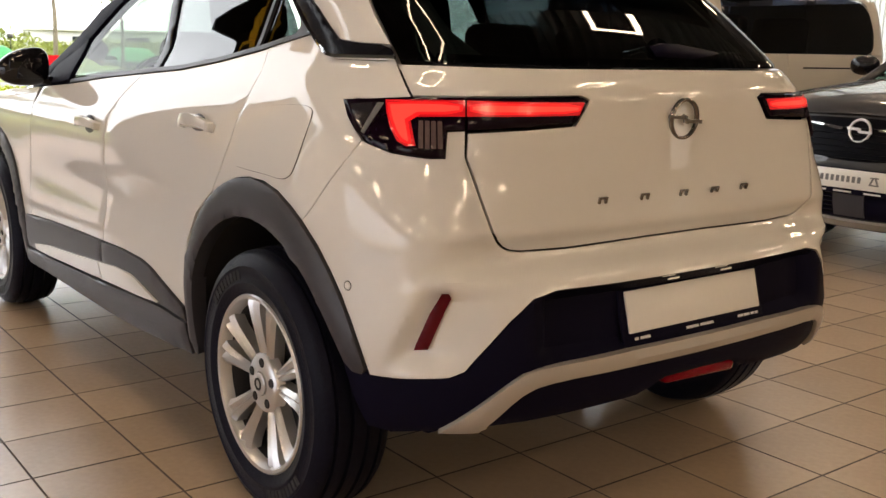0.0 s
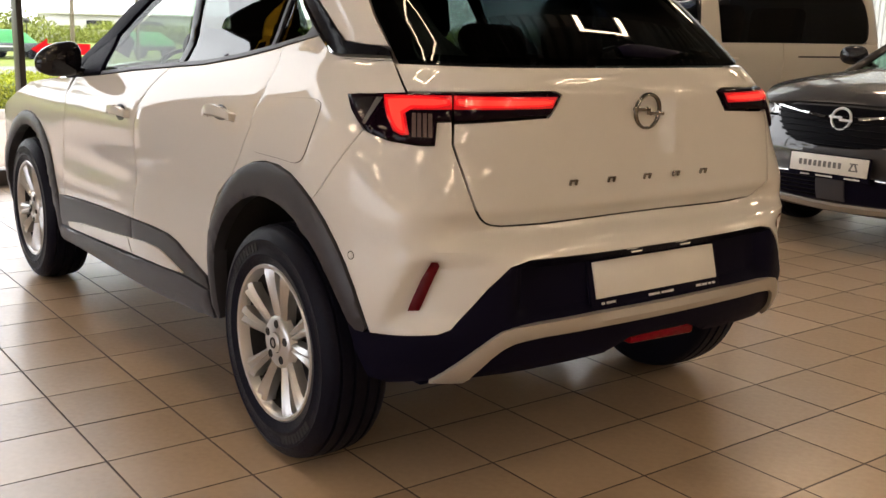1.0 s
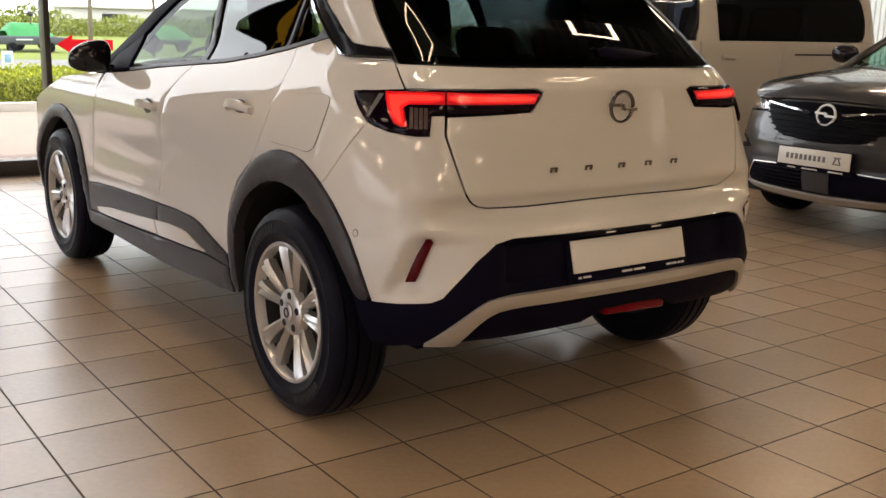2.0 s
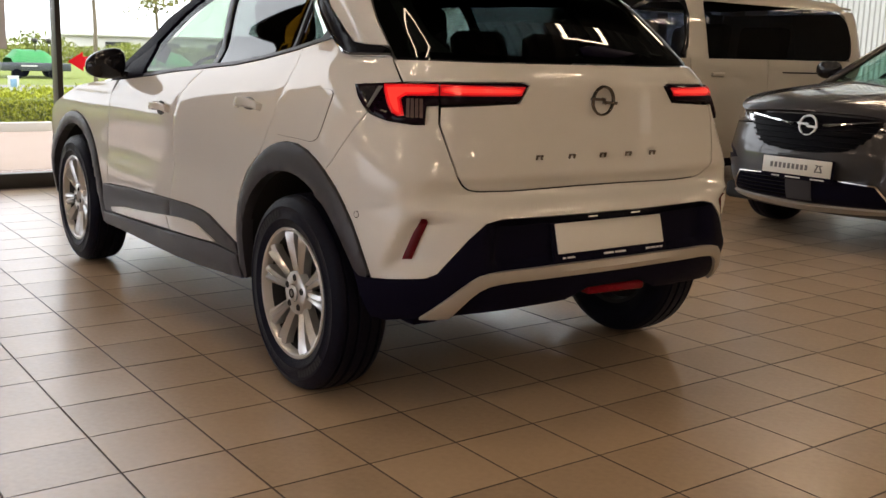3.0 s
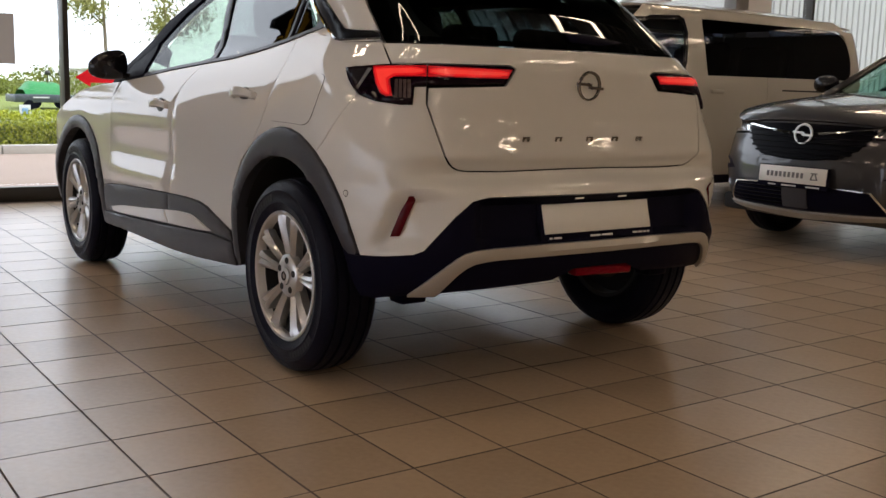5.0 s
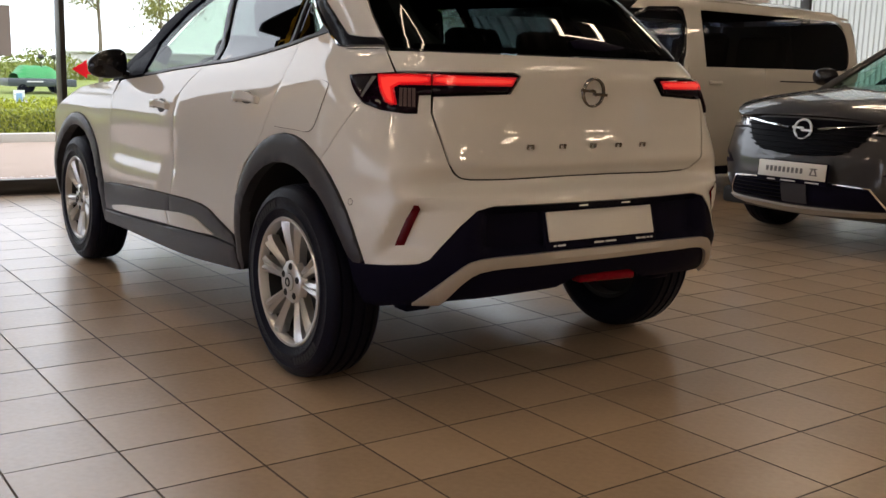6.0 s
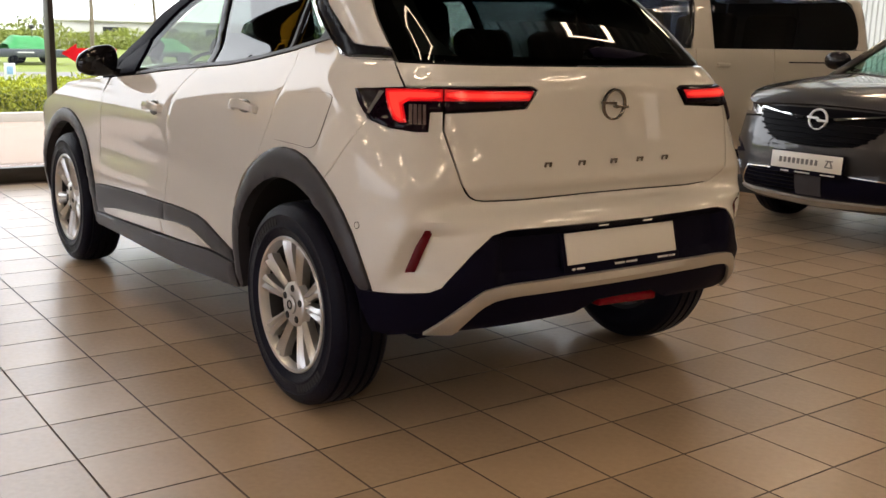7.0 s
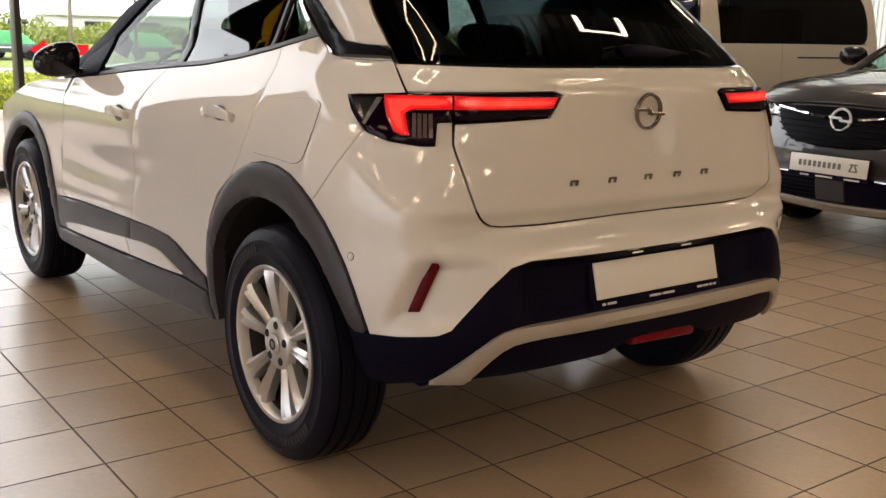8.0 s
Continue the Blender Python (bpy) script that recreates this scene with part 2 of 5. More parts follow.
def tube(points, radius, sides=8, bm=None, taper=1.0):
    """A round bar along points."""
    bm = bm or bmesh.new()
    pts = [Vector(p) for p in points]
    rings = []
    for i, p in enumerate(pts):
        d = (pts[min(i + 1, len(pts) - 1)] - pts[max(i - 1, 0)]).normalized()
        side = d.cross(Vector((0, 0, 1)) if abs(d.z) < 0.9 else Vector((1, 0, 0))).normalized()
        up = side.cross(d)
        r = radius * (1 + (taper - 1) * i / max(len(pts) - 1, 1))
        rings.append([bm.verts.new(p + (side * math.cos(2 * math.pi * k / sides) + up * math.sin(2 * math.pi * k / sides)) * r) for k in range(sides)])
    for p, q in zip(rings, rings[1:]):
        for k in range(sides):
            bm.faces.new((p[k], p[(k + 1) % sides], q[(k + 1) % sides], q[k]))
    bm.faces.new(rings[0][::-1])
    bm.faces.new(rings[-1])
    return bm


def read(tab, v):
    """Smooth reading of a table of (place, value) pairs."""
    n = len(tab)
    if v <= tab[0][0]:
        return tab[0][1]
    if v >= tab[-1][0]:
        return tab[-1][1]
    k = 0
    while tab[k + 1][0] < v:
        k += 1

    def slope(i):
        if i in (0, n - 1):
            j = min(max(i, 1), n - 1)
            return (tab[j][1] - tab[j - 1][1]) / (tab[j][0] - tab[j - 1][0])
        a = (tab[i][1] - tab[i - 1][1]) / (tab[i][0] - tab[i - 1][0])
        b = (tab[i + 1][1] - tab[i][1]) / (tab[i + 1][0] - tab[i][0])
        return 0.0 if a * b <= 0 else 2 * a * b / (a + b)

    (x0, y0), (x1, y1) = tab[k], tab[k + 1]
    h = x1 - x0
    t = (v - x0) / h
    return (2 * t**3 - 3 * t * t + 1) * y0 + (t**3 - 2 * t * t + t) * h * slope(k) + (3 * t * t - 2 * t**3) * y1 + (t**3 - t * t) * h * slope(k + 1)


def even(tab, v, h):
    """A table read with its small kinks eased out over a width h."""
    return sum(k * read(tab, v + d * h) for k, d in ((0.0625, -1.0), (0.25, -0.5), (0.375, 0.0), (0.25, 0.5), (0.0625, 1.0)))


def step_up(a, b, v):
    t = min(max((v - a) / (b - a), 0.0), 1.0)
    return t * t * (3 - 2 * t)


class Skin:
    """The outer skin of a vehicle, its left half: u runs along it from 0 beside the door, minus round the corner to the middle of the
    near end, plus to the far end; z is height."""

    def __init__(self, half, near, far, power, yc, yf, crown, dent=None, corner=None):
        self.half, self.near, self.far, self.power, self.yc, self.yf, self.crown, self.dent = half, near, far, power, yc, yf, crown, dent
        self.corner = corner or near
        self.end = -0.8 * math.pi / 2

    def base(self, u, z):
        w, n = even(self.half, z, 0.05), even(self.power, z, 0.06)
        length = self.yf - self.yc
        if 0 <= u <= length:
            return Vector((-w, self.yc + u, z))
        if u < 0:
            a = min(-u / 0.8, 2.2)
            turned = step_up(0.80, 1.0, a)
            back = turned * even(self.near, z, 0.012) if turned else 0.0
            back += (1 - turned) * even(self.corner, z, 0.06) if turned < 1 else 0.0
            long, at, way = self.yc - back, self.yc, -1
        else:
            a, long, at, way = min((u - length) / 0.8, 2.2), read(self.far, z) - self.yf, self.yf, 1
        c, s = math.cos(a), math.sin(a)
        r = ((abs(c) / w) ** n + (abs(s) / max(long, 0.05)) ** n) ** (-1 / n)
        x = -r * c
        return Vector((x, at + way * (r * s - read(self.crown, z) * x * x * s * s), z))

    def normal(self, u, z):
        e = 0.004
        a, b = self.base(u + e, z) - self.base(u - e, z), self.base(u, z + e) - self.base(u, z - e)
        return b.cross(a).normalized()

    def at(self, u, z, off=0.0):
        n = self.normal(u, z)
        return self.base(u, z) + n * (off + (self.dent(u, z) if self.dent else 0.0))


def shrink(poly, d):
    """The outline moved inward by d."""
    n = len(poly)
    area = sum(poly[i][0] * poly[(i + 1) % n][1] - poly[(i + 1) % n][0] * poly[i][1] for i in range(n))
    out = []
    for i in range(n):
        p, q, r = Vector(poly[i - 1]), Vector(poly[i]), Vector(poly[(i + 1) % n])
        a, b = (q - p).normalized(), (r - q).normalized()
        na, nb = Vector((-a.y, a.x)), Vector((-b.y, b.x))
        m = na + nb
        k = m.length_squared
        m = m * (2 / k) if k > 0.3 else m
        out.append(tuple(q + m * (d if area > 0 else -d)))
    return out


def round_off(poly, times=1, most=0.03):
    """Corners cut, twice for a rounder outline."""
    for _ in range(times):
        n, out = len(poly), []
        for i in range(n):
            p, q, r = Vector(poly[i - 1]), Vector(poly[i]), Vector(poly[(i + 1) % n])
            a, b = p - q, r - q
            out.append(tuple(q + a.normalized() * min(a.length * 0.25, most)))
            out.append(tuple(q + b.normalized() * min(b.length * 0.25, most)))
        poly = out
    return poly


def sheet(skin, poly, off=0.0, thick=0.014, step=0.03, gap=0.002, soft=0, middle=False, lip=0.0015):
    """A panel of the skin inside an outline, with turned-in edges. middle: it reaches over the middle of the end as one piece."""
    poly = [tuple(p) for p in poly]
    if middle:
        poly = [(u - 0.06 if u <= skin.end + 0.001 else u, z) for u, z in poly]
    if gap:
        poly = shrink(poly, gap)
    if soft:
        poly = round_off(poly, soft)
    bm = bmesh.new()
    bm.faces.new([bm.verts.new((u, z, 0)) for u, z in poly])
    us, zs = [p[0] for p in poly], [p[1] for p in poly]
    if middle:
        bmesh.ops.bisect_plane(bm, geom=bm.verts[:] + bm.edges[:] + bm.faces[:], plane_co=(skin.end, 0, 0), plane_no=(1, 0, 0), clear_inner=True)
    for axis, lo, hi in ((0, max(min(us), skin.end) if middle else min(us), max(us)), (1, min(zs), max(zs))):
        count = max(int((hi - lo) / step), 1)
        for k in range(1, count):
            v = lo + (hi - lo) * k / count
            co, no = ((v, 0, 0), (1, 0, 0)) if axis == 0 else ((0, v, 0), (0, 1, 0))
            bmesh.ops.bisect_plane(bm, geom=bm.verts[:] + bm.edges[:] + bm.faces[:], plane_co=co, plane_no=no, dist=1e-5)
    inner = {}
    rim = [e for e in bm.edges if len(e.link_faces) == 1 and not (middle and all(abs(v.co.x - skin.end) < 1e-4 for v in e.verts))]
    for e in rim:
        for v in e.verts:
            inner.setdefault(v, (v.co.x, v.co.y))
    rim_pairs = [(e.verts[0], e.verts[1]) for e in rim]
    flat = {v: (v.co.x, v.co.y) for v in bm.verts}
    for v, (u, z) in flat.items():
        v.co = skin.at(u, z, off - (lip if v in inner else 0))
        if middle and abs(u - skin.end) < 1e-4:
            v.co.x = 0.0
    if thick:
        low = {}
        for v, (u, z) in inner.items():
            low[v] = bm.verts.new(skin.at(u, z, off - thick))
            if middle and abs(u - skin.end) < 1e-4:
                low[v].co.x = 0.0
        for a, b in rim_pairs:
            try:
                bm.faces.new((a, b, low[b], low[a]))
            except ValueError:
                pass
    bmesh.ops.recalc_face_normals(bm, faces=bm.faces[:])
    # the panel's own faces look outward
    probe = max((f for f in bm.faces), key=lambda f: f.calc_area())
    c = probe.calc_center_median()
    if probe.normal.dot(Vector((c.x, c.y - (skin.yc + 0.8), 0))) < 0:
        bmesh.ops.reverse_faces(bm, faces=bm.faces[:])
    sharpen(bm, 32)
    if middle:
        other = flipped(bm)
        bm.from_mesh(other)
        bpy.data.meshes.remove(other)
        bmesh.ops.remove_doubles(bm, verts=[v for v in bm.verts if abs(v.co.x) < 1e-5], dist=1e-4)
    return bm


def flipped(bm):
    """A mesh of the other side."""
    b = bm.copy()
    for v in b.verts:
        v.co.x = -v.co.x
    bmesh.ops.reverse_faces(b, faces=b.faces[:])
    me = bpy.data.meshes.new("other")
    b.to_mesh(me)
    b.free()
    return me


def pair(name, bm, material, parent, label="", smooth=True):
    """A part and its twin on the other side. Returns both."""
    b = bmesh.new()
    other = flipped(bm)
    b.from_mesh(other)
    bpy.data.meshes.remove(other)
    return part(name, bm, material, parent, label, smooth), part(name, b, material, parent, label, smooth)


def loft(rows, across=17, thick=0.0):
    """A sheet from rows (y, half width, height in the middle, height at the edge, fullness)."""
    bm = bmesh.new()
    grid = []
    for y, w, zm, ze, k in rows:
        line = []
        for i in range(across):
            t = 2 * i / (across - 1) - 1
            line.append(bm.verts.new((w * t, y, ze + (zm - ze) * (1 - abs(t) ** k))))
        grid.append(line)
    for p, q in zip(grid, grid[1:]):
        for i in range(across - 1):
            bm.faces.new((p[i], p[i + 1], q[i + 1], q[i]))
    bm.normal_update()
    if sum(f.normal.z for f in bm.faces) < 0:
        bmesh.ops.reverse_faces(bm, faces=bm.faces[:])
    if thick:
        bmesh.ops.solidify(bm, geom=bm.faces[:], thickness=thick)
    return sharpen(bm, 40)


# ---- the showroom ----
PITCH, TX, TY = 0.3105, -0.3545, -0.0928
ROOM_X0, ROOM_X1, ROOM_Y0, GLASS_Y, CEIL = -11.0, 13.0, -16.0, 5.65, 4.7

floor = tagged(new("floor", make("floor", block((1.0, -5.15, -0.0812), (24.4, 21.9, 0.16)), GROUT, False)), "brown tiled showroom floor with dark joints", "floor", kind="structure")
ceiling_bm = bmesh.new()
rib = 0.25
count = int((ROOM_X1 - ROOM_X0 + 0.4) / rib)
line_a, line_b = [], []
for k in range(count):
    x = ROOM_X0 - 0.2 + k * rib
    for dx, dz in ((0.0, 0.0), (0.09, 0.0), (0.125, 0.07), (0.215, 0.07)):
        line_a.append(ceiling_bm.verts.new((x + dx, ROOM_Y0 - 0.2, CEIL + dz)))
        line_b.append(ceiling_bm.verts.new((x + dx, GLASS_Y + 0.3, CEIL + dz)))
for k in range(len(line_a) - 1):
    ceiling_bm.faces.new((line_a[k], line_b[k], line_b[k + 1], line_a[k + 1]))
tagged(new("ceiling", make("ceiling", ceiling_bm, DECK, False)), "grey ribbed steel deck ceiling", "ceiling", kind="structure")
tagged(new("roof_slab", make("roof_slab", block((1.0, -5.15, CEIL + 0.2), (25.2, 22.8, 0.2)), DECK, False)), "flat roof slab above the ribbed deck", "roof", kind="structure")
tagged(new("wall_back", make("wall_back", block((1.0, ROOM_Y0 - 0.1, CEIL / 2), (24.4, 0.2, CEIL)), WALL_WHITE, False)), "plain off-white plastered wall, added out of view", "wall", kind="structure")
right_bm = block((ROOM_X1 + 0.1, -2.75, CEIL / 2), (0.2, 16.8, CEIL))
block((ROOM_X1 + 0.1, -14.0, CEIL / 2), (0.2, 3.9, CEIL), 0, None, right_bm)
block((ROOM_X1 + 0.1, -11.6, CEIL / 2 + 1.25), (0.2, 0.9, CEIL - 2.5), 0, None, right_bm)
tagged(new("wall_right", make("wall_right", right_bm, WALL_GREY, False)), "plain grey plastered wall with a tall opening", "wall", kind="structure")


def glazing(name, label, length, posts, m, sill_h=0.12, rails=(), glass=None, top=CEIL - 0.3):
    """A glazed front along x: posts, plinth, head, rails and a pane in each bay."""
    g = thing(name, label, "window", m, kind="structure")
    part("plinth", block((length / 2, 0, sill_h / 2), (length, 0.10, sill_h), 0.006), STEEL_DARK, g, "dark metal plinth")
    part("head", block((length / 2, 0, (CEIL + top) / 2), (length, 0.12, CEIL - top), 0.006), STEEL_DARK, g)
    for z in rails:
        part("rail", block((length / 2, 0, z), (length, 0.055, 0.06), 0.005), STEEL_DARK, g)
    for x in posts:
        p = part("post", block((x, -0.02, CEIL / 2), (0.045, 0.16, CEIL - 0.02), 0.005), STEEL_DARK, g, "dark metal window post")
        part("post_cap", block((x + 0.032, 0.03, CEIL / 2), (0.022, 0.08, CEIL - 0.02), 0.003), STEEL_DARK, p)
    for a, b in zip(posts, posts[1:]):
        for lo, hi in zip((sill_h, *rails), (*rails, top)):
            q = part("pane", block(((a + b) / 2, 0.02, (lo + hi) / 2), (b - a - 0.05, 0.012, hi - lo - 0.03)), glass or WINDOW_GLASS, g, smooth=False)
            q.visible_shadow = False
    return g


glazing("window_1", "tall showroom glazing in dark metal frames", 18.25, [0.05, 1.75, 5.13, 8.5, 11.7, 15.15, 18.2], pose(-5.25, GLASS_Y, 0))
# unseen wall added to hold back daylight left of the glazing
tagged(new("unseen_wall_north", make("unseen_wall_north", block((-8.18, GLASS_Y + 0.05, CEIL / 2), (5.84, 0.2, CEIL)), WALL_WHITE, False)), "plain off-white plastered wall, added out of view", "wall", kind="structure")
glazing("window_2", "tall side glazing in dark metal frames", 11.2, [0.05, 2.8, 5.6, 8.4, 11.15], pose(ROOM_X0, GLASS_Y - 0.08, 0, 0, 0, -90), glass=SIDE_GLASS, top=3.2)
side_window = thing("window_3", "tall narrow window in a dark metal frame", "window", pose(ROOM_X1 + 0.1, -11.6, 0), kind="structure")
for y in (-0.425, 0.425):
    part("post", block((0, y, 1.25), (0.10, 0.05, 2.49), 0.005), STEEL_DARK, side_window, "dark metal window post")
for z in (0.06, 2.44):
    part("rail", block((0, 0, z), (0.09, 0.80, 0.10), 0.005), STEEL_DARK, side_window)
part("pane", block((0, 0, 1.25), (0.012, 0.79, 2.27)), DIM_GLASS, side_window, smooth=False).visible_shadow = False
# unseen wall added to shorten the side glazing and its daylight
tagged(new("unseen_wall_left", make("unseen_wall_left", block((ROOM_X0 - 0.05, -10.84, CEIL / 2), (0.2, 10.4, CEIL)), WALL_WHITE, False)), "plain off-white plastered wall, added out of view", "wall", kind="structure")
tagged(new("column", make("column", block((8.18, 5.48, CEIL / 2), (0.24, 0.2, CEIL - 0.01), 0.01), COLUMN_GREY)), "grey-painted square steel column", "column", kind="structure")
tagged(new("column", make("column", block((6.72, 5.42, CEIL / 2), (0.19, 0.2, CEIL - 0.01), 0.01), PANEL_WHITE)), "white-painted square column beside the window", "column", kind="structure")
tagged(new("column", make("column", block((8.58, 5.52, CEIL / 2), (0.46, 0.2, CEIL - 0.01), 0.01), PANEL_WHITE)), "white-painted pier beside the window", "column", kind="structure")


def ring_lamp(side=0.64, wide=0.046):
    """A hanging square frame lamp: four glowing bars, a housing and two cables."""
    g = thing("ring_lamp", "square frame pendant lamp glowing warm white", "lamp", group="ceiling lamps")
    h = side / 2
    glow = bmesh.new()
    top = bmesh.new()
    for x, y, sx, sy in ((0, h, side + wide, wide), (0, -h, side + wide, wide), (h, 0, wide, side - wide), (-h, 0, wide, side - wide)):
        block((x, y, 0), (sx, sy, 0.03), 0, None, glow)
        block((x, y, 0.028), (sx, sy, 0.022), 0, None, top)
    part("light_frame", glow, LAMP_TUBE, g, "glowing white frame", False)
    part("housing", top, PANEL_WHITE, g, "", False)
    for x, y in ((h, h), (-h, -h), (h, -h), (-h, h)):
        part("cable", tube([(x, y, 0.04), (x, y, CEIL - 4.2)], 0.003, 5), STEEL_DARK, g)
    return g


first = ring_lamp()
spots = [(-10.0 + 4.3 * i, 3.2 - 3.0 * j) for j in range(6) for i in range(6)]
first.matrix_world = pose(*spots[0], 4.2)
for x, y in spots[1:]:
    copy_thing(first, pose(x, y, 4.2))

# a red arrow of film on the glass and a grey sheet hung beside the post
arrow = bmesh.new()
outline = [(-0.03, 1.03), (0.095, 1.11), (0.095, 1.072), (0.42, 1.072), (0.42, 0.988), (0.095, 0.988), (0.095, 0.95)]
arrow.faces.new([arrow.verts.new((x, GLASS_Y - 0.01, z)) for x, z in outline])
tagged(new("arrow_sticker", make("arrow_sticker", arrow, RED_FILM, False)), "red arrow sticker on the window pane", "sticker")
hung = bmesh.new()
for k in range(13):
    x = -1.25 + 0.74 * k / 12
    a, b = (hung.verts.new((x, GLASS_Y - 0.06 + 0.006 * math.sin(k * 0.6), z)) for z in (1.12, 1.52))
    if k:
        hung.faces.new((a0, a, b, b0))
    a0, b0 = a, b
tagged(new("hanging_sheet", make("hanging_sheet", hung, GREY_FILM)), "grey rectangular sheet hung in front of the window", "sign")

# ---- outside ----
ground_bm = bmesh.new()
bmesh.ops.create_grid(ground_bm, x_segments=8, y_segments=8, size=600)
bmesh.ops.translate(ground_bm, vec=(0, 0, -0.19), verts=ground_bm.verts)
tagged(new("ground", make("ground", ground_bm, GRASS_SOIL, False)), "flat green lawn reaching to the horizon", "ground", kind="structure")
tagged(new("pavement", make("pavement", block((-2, 8.5, -0.07), (50, 5.4, 0.14)), CONCRETE, False)), "pale pinkish concrete forecourt", "pavement", kind="structure")
tagged(new("pavement_side", make("pavement_side", block((-41.0, -5.5, -0.08), (59.5, 59.0, 0.14)), CONCRETE, False)), "pale concrete forecourt beside the building", "pavement", kind="structure")
tagged(new("road", make("road", block((0, 27.0, -0.16), (400, 4.7, 0.14)), ASPHALT, False)), "grey asphalt road", "road", kind="structure")
kerb_mesh = make("kerb_stone", block((0, 0, 0), (0.98, 0.16, 0.30), 0.012), KERB)
kerb = thing("kerb", "pale concrete kerb along the hedge", "kerb", kind="structure")
for k in range(26):
    s = new("kerb_stone", kerb_mesh)
    s.parent = kerb
    s.matrix_local = pose(-9 + k * 1.0, 11.28, -0.03)


def leaves(count, place, size, flat=0.0):
    """Many small folded leaves at the places that place() gives."""
    verts, faces = [], []
    for _ in range(count):
        c, n = place()
        s = size * random.uniform(0.6, 1.5)
        m = Euler((random.uniform(0, 6.3), random.uniform(0, 6.3), random.uniform(0, 6.3))).to_matrix()
        for p in ((-s, 0, 0), (0, -0.45 * s, 0.15 * s), (s, 0, 0), (0, 0.45 * s, 0.15 * s)):
            verts.append(tuple(Vector(c) + m @ Vector(p)))
        k = len(verts) - 4
        faces += [(k, k + 1, k + 2), (k, k + 2, k + 3)]
    me = bpy.data.meshes.new("leaves")
    me.from_pydata(verts, [], faces)
    return me


def hedge_spot():
    x, a = random.uniform(-9, 16), random.uniform(0, 1)
    top = 0.50 + 0.06 * noise.noise((x * 1.5, 0, 0)) + 0.05 * noise.noise((x * 6, 3, 0))
    if a < 0.55:
        return (x, 11.55 + random.uniform(-0.10, 0.08) + 0.05 * noise.noise((x * 5, 0, 7)), random.uniform(-0.05, top)), 0
    return (x, random.uniform(11.5, 12.9), top + random.uniform(-0.07, 0.05)), 0


hedge_leaves = leaves(62000, hedge_spot, 0.024)
hedge_leaves.materials.append(LEAF)
tagged(new("hedge", hedge_leaves), "low clipped bright green hedge", "hedge", kind="stuff")
# solid core in darker green: the shade between leaves put into colour
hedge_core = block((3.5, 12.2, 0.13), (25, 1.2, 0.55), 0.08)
tagged(new("hedge_core", make("hedge_core", hedge_core, shade("hedge_core_shade", (0.11, 0.14, 0.012), 0.9, 0, 0.3, 20))), "core of the clipped hedge, its inner shade put into a darker green", "hedge", kind="stuff")


def tree(x, y, height, seed, spread=1.0, count=1500, low=0.45):
    """A young tree: tapered trunk, limbs and a loose crown of leaves."""
    random.seed(seed)
    g = thing("tree", "slender young tree with a sparse light green crown", "tree", pose(x, y, -0.19))
    trunk = tube([(0, 0, 0), (0.04, 0, height * 0.3), (-0.03, 0.02, height * 0.6), (0.02, 0, height * 0.95)], 0.010 * height, 8, None, 0.3)
    tips = []
    for k in range(9):
        z = height * random.uniform(low, 0.85)
        a, r = random.uniform(0, 6.3), spread * random.uniform(0.5, 1.1) * (1.15 - z / height)
        end = Vector((math.cos(a) * r * 1.6, math.sin(a) * r * 1.6, z + r * 1.3))
        tube([(0, 0, z), tuple(Vector((0, 0, z)).lerp(end, 0.5) + Vector((0, 0, -0.06))), tuple(end)], 0.004 * height, 5, trunk, 0.3)
        tips += [end, Vector((0, 0, z)).lerp(end, 0.65)]
    part("trunk", trunk, BARK, g)

    def spot():
        c = random.choice(tips)
        v = Vector((random.gauss(0, 1), random.gauss(0, 1), random.gauss(0, 0.8))) * 0.22 * spread
        return c + v, 0
    me = leaves(count, spot, 0.048)
    me.materials.append(TREE_LEAF)
    crown = new("crown", me)
    crown.parent = g
    return g


for k, (x, y, h) in enumerate(((4.9, 21.3, 6.2), (7.2, 23.5, 5.6), (11.5, 23, 6.5), (16, 30, 7), (-6, 24, 6), (18, 26, 7), (-12, 14, 5.5))):
    tree(x, y, h, 20 + k, 1.1 if k == 1 else 0.9, 5200 if k < 2 else 3000, 0.26 if k == 1 else 0.36)


def far_wood():
    """A far line of bushes and trees, uneven in height."""
    def spot():
        x = random.uniform(-60, 90)
        top = 1.15 + 1.3 * noise.noise((x * 0.16, 1, 0)) + 0.7 * noise.noise((x * 0.6, 5, 0))
        return (x, random.uniform(70, 74), random.uniform(-0.2, max(top, 0.4))), 0
    me = leaves(60000, spot, 0.12)
    me.materials.append(FAR_LEAF)
    return me


tagged(new("far_wood", far_wood()), "distant line of green bushes and trees", "trees", kind="stuff")


def annex():
    """A hall beside the forecourt, clad in white ribbed sheet."""
    # its unseen upper height is added to keep sky out of floor reflections
    g = thing("annex_building", "white hall clad in upright ribbed sheet metal", "building", pose(21.5, 9.0, -0.19))
    bm = bmesh.new()
    a, b = [], []
    x = -8.5
    while x < 8.5:
        for dx, dy in ((0.0, 0.0), (0.13, 0.0), (0.145, 0.03), (0.178, 0.03)):
            a.append(bm.verts.new((x + dx, dy, 0)))
            b.append(bm.verts.new((x + dx, dy, 9.6)))
        x += 0.193
    for k in range(len(a) - 1):
        bm.faces.new((a[k], b[k], b[k + 1], a[k + 1]))
    block((0, 1.5, 4.8), (17.0, 2.9, 9.6), 0, None, bm)
    bmesh.ops.recalc_face_normals(bm, faces=bm.faces[:])
    part("wall", bm, ANNEX_SHEET, g, "white ribbed sheet cladding", False)
    part("roof", block((0, 1.5, 9.7), (17.4, 3.3, 0.2), 0.02), STEEL_DARK, g)
    return g


annex()


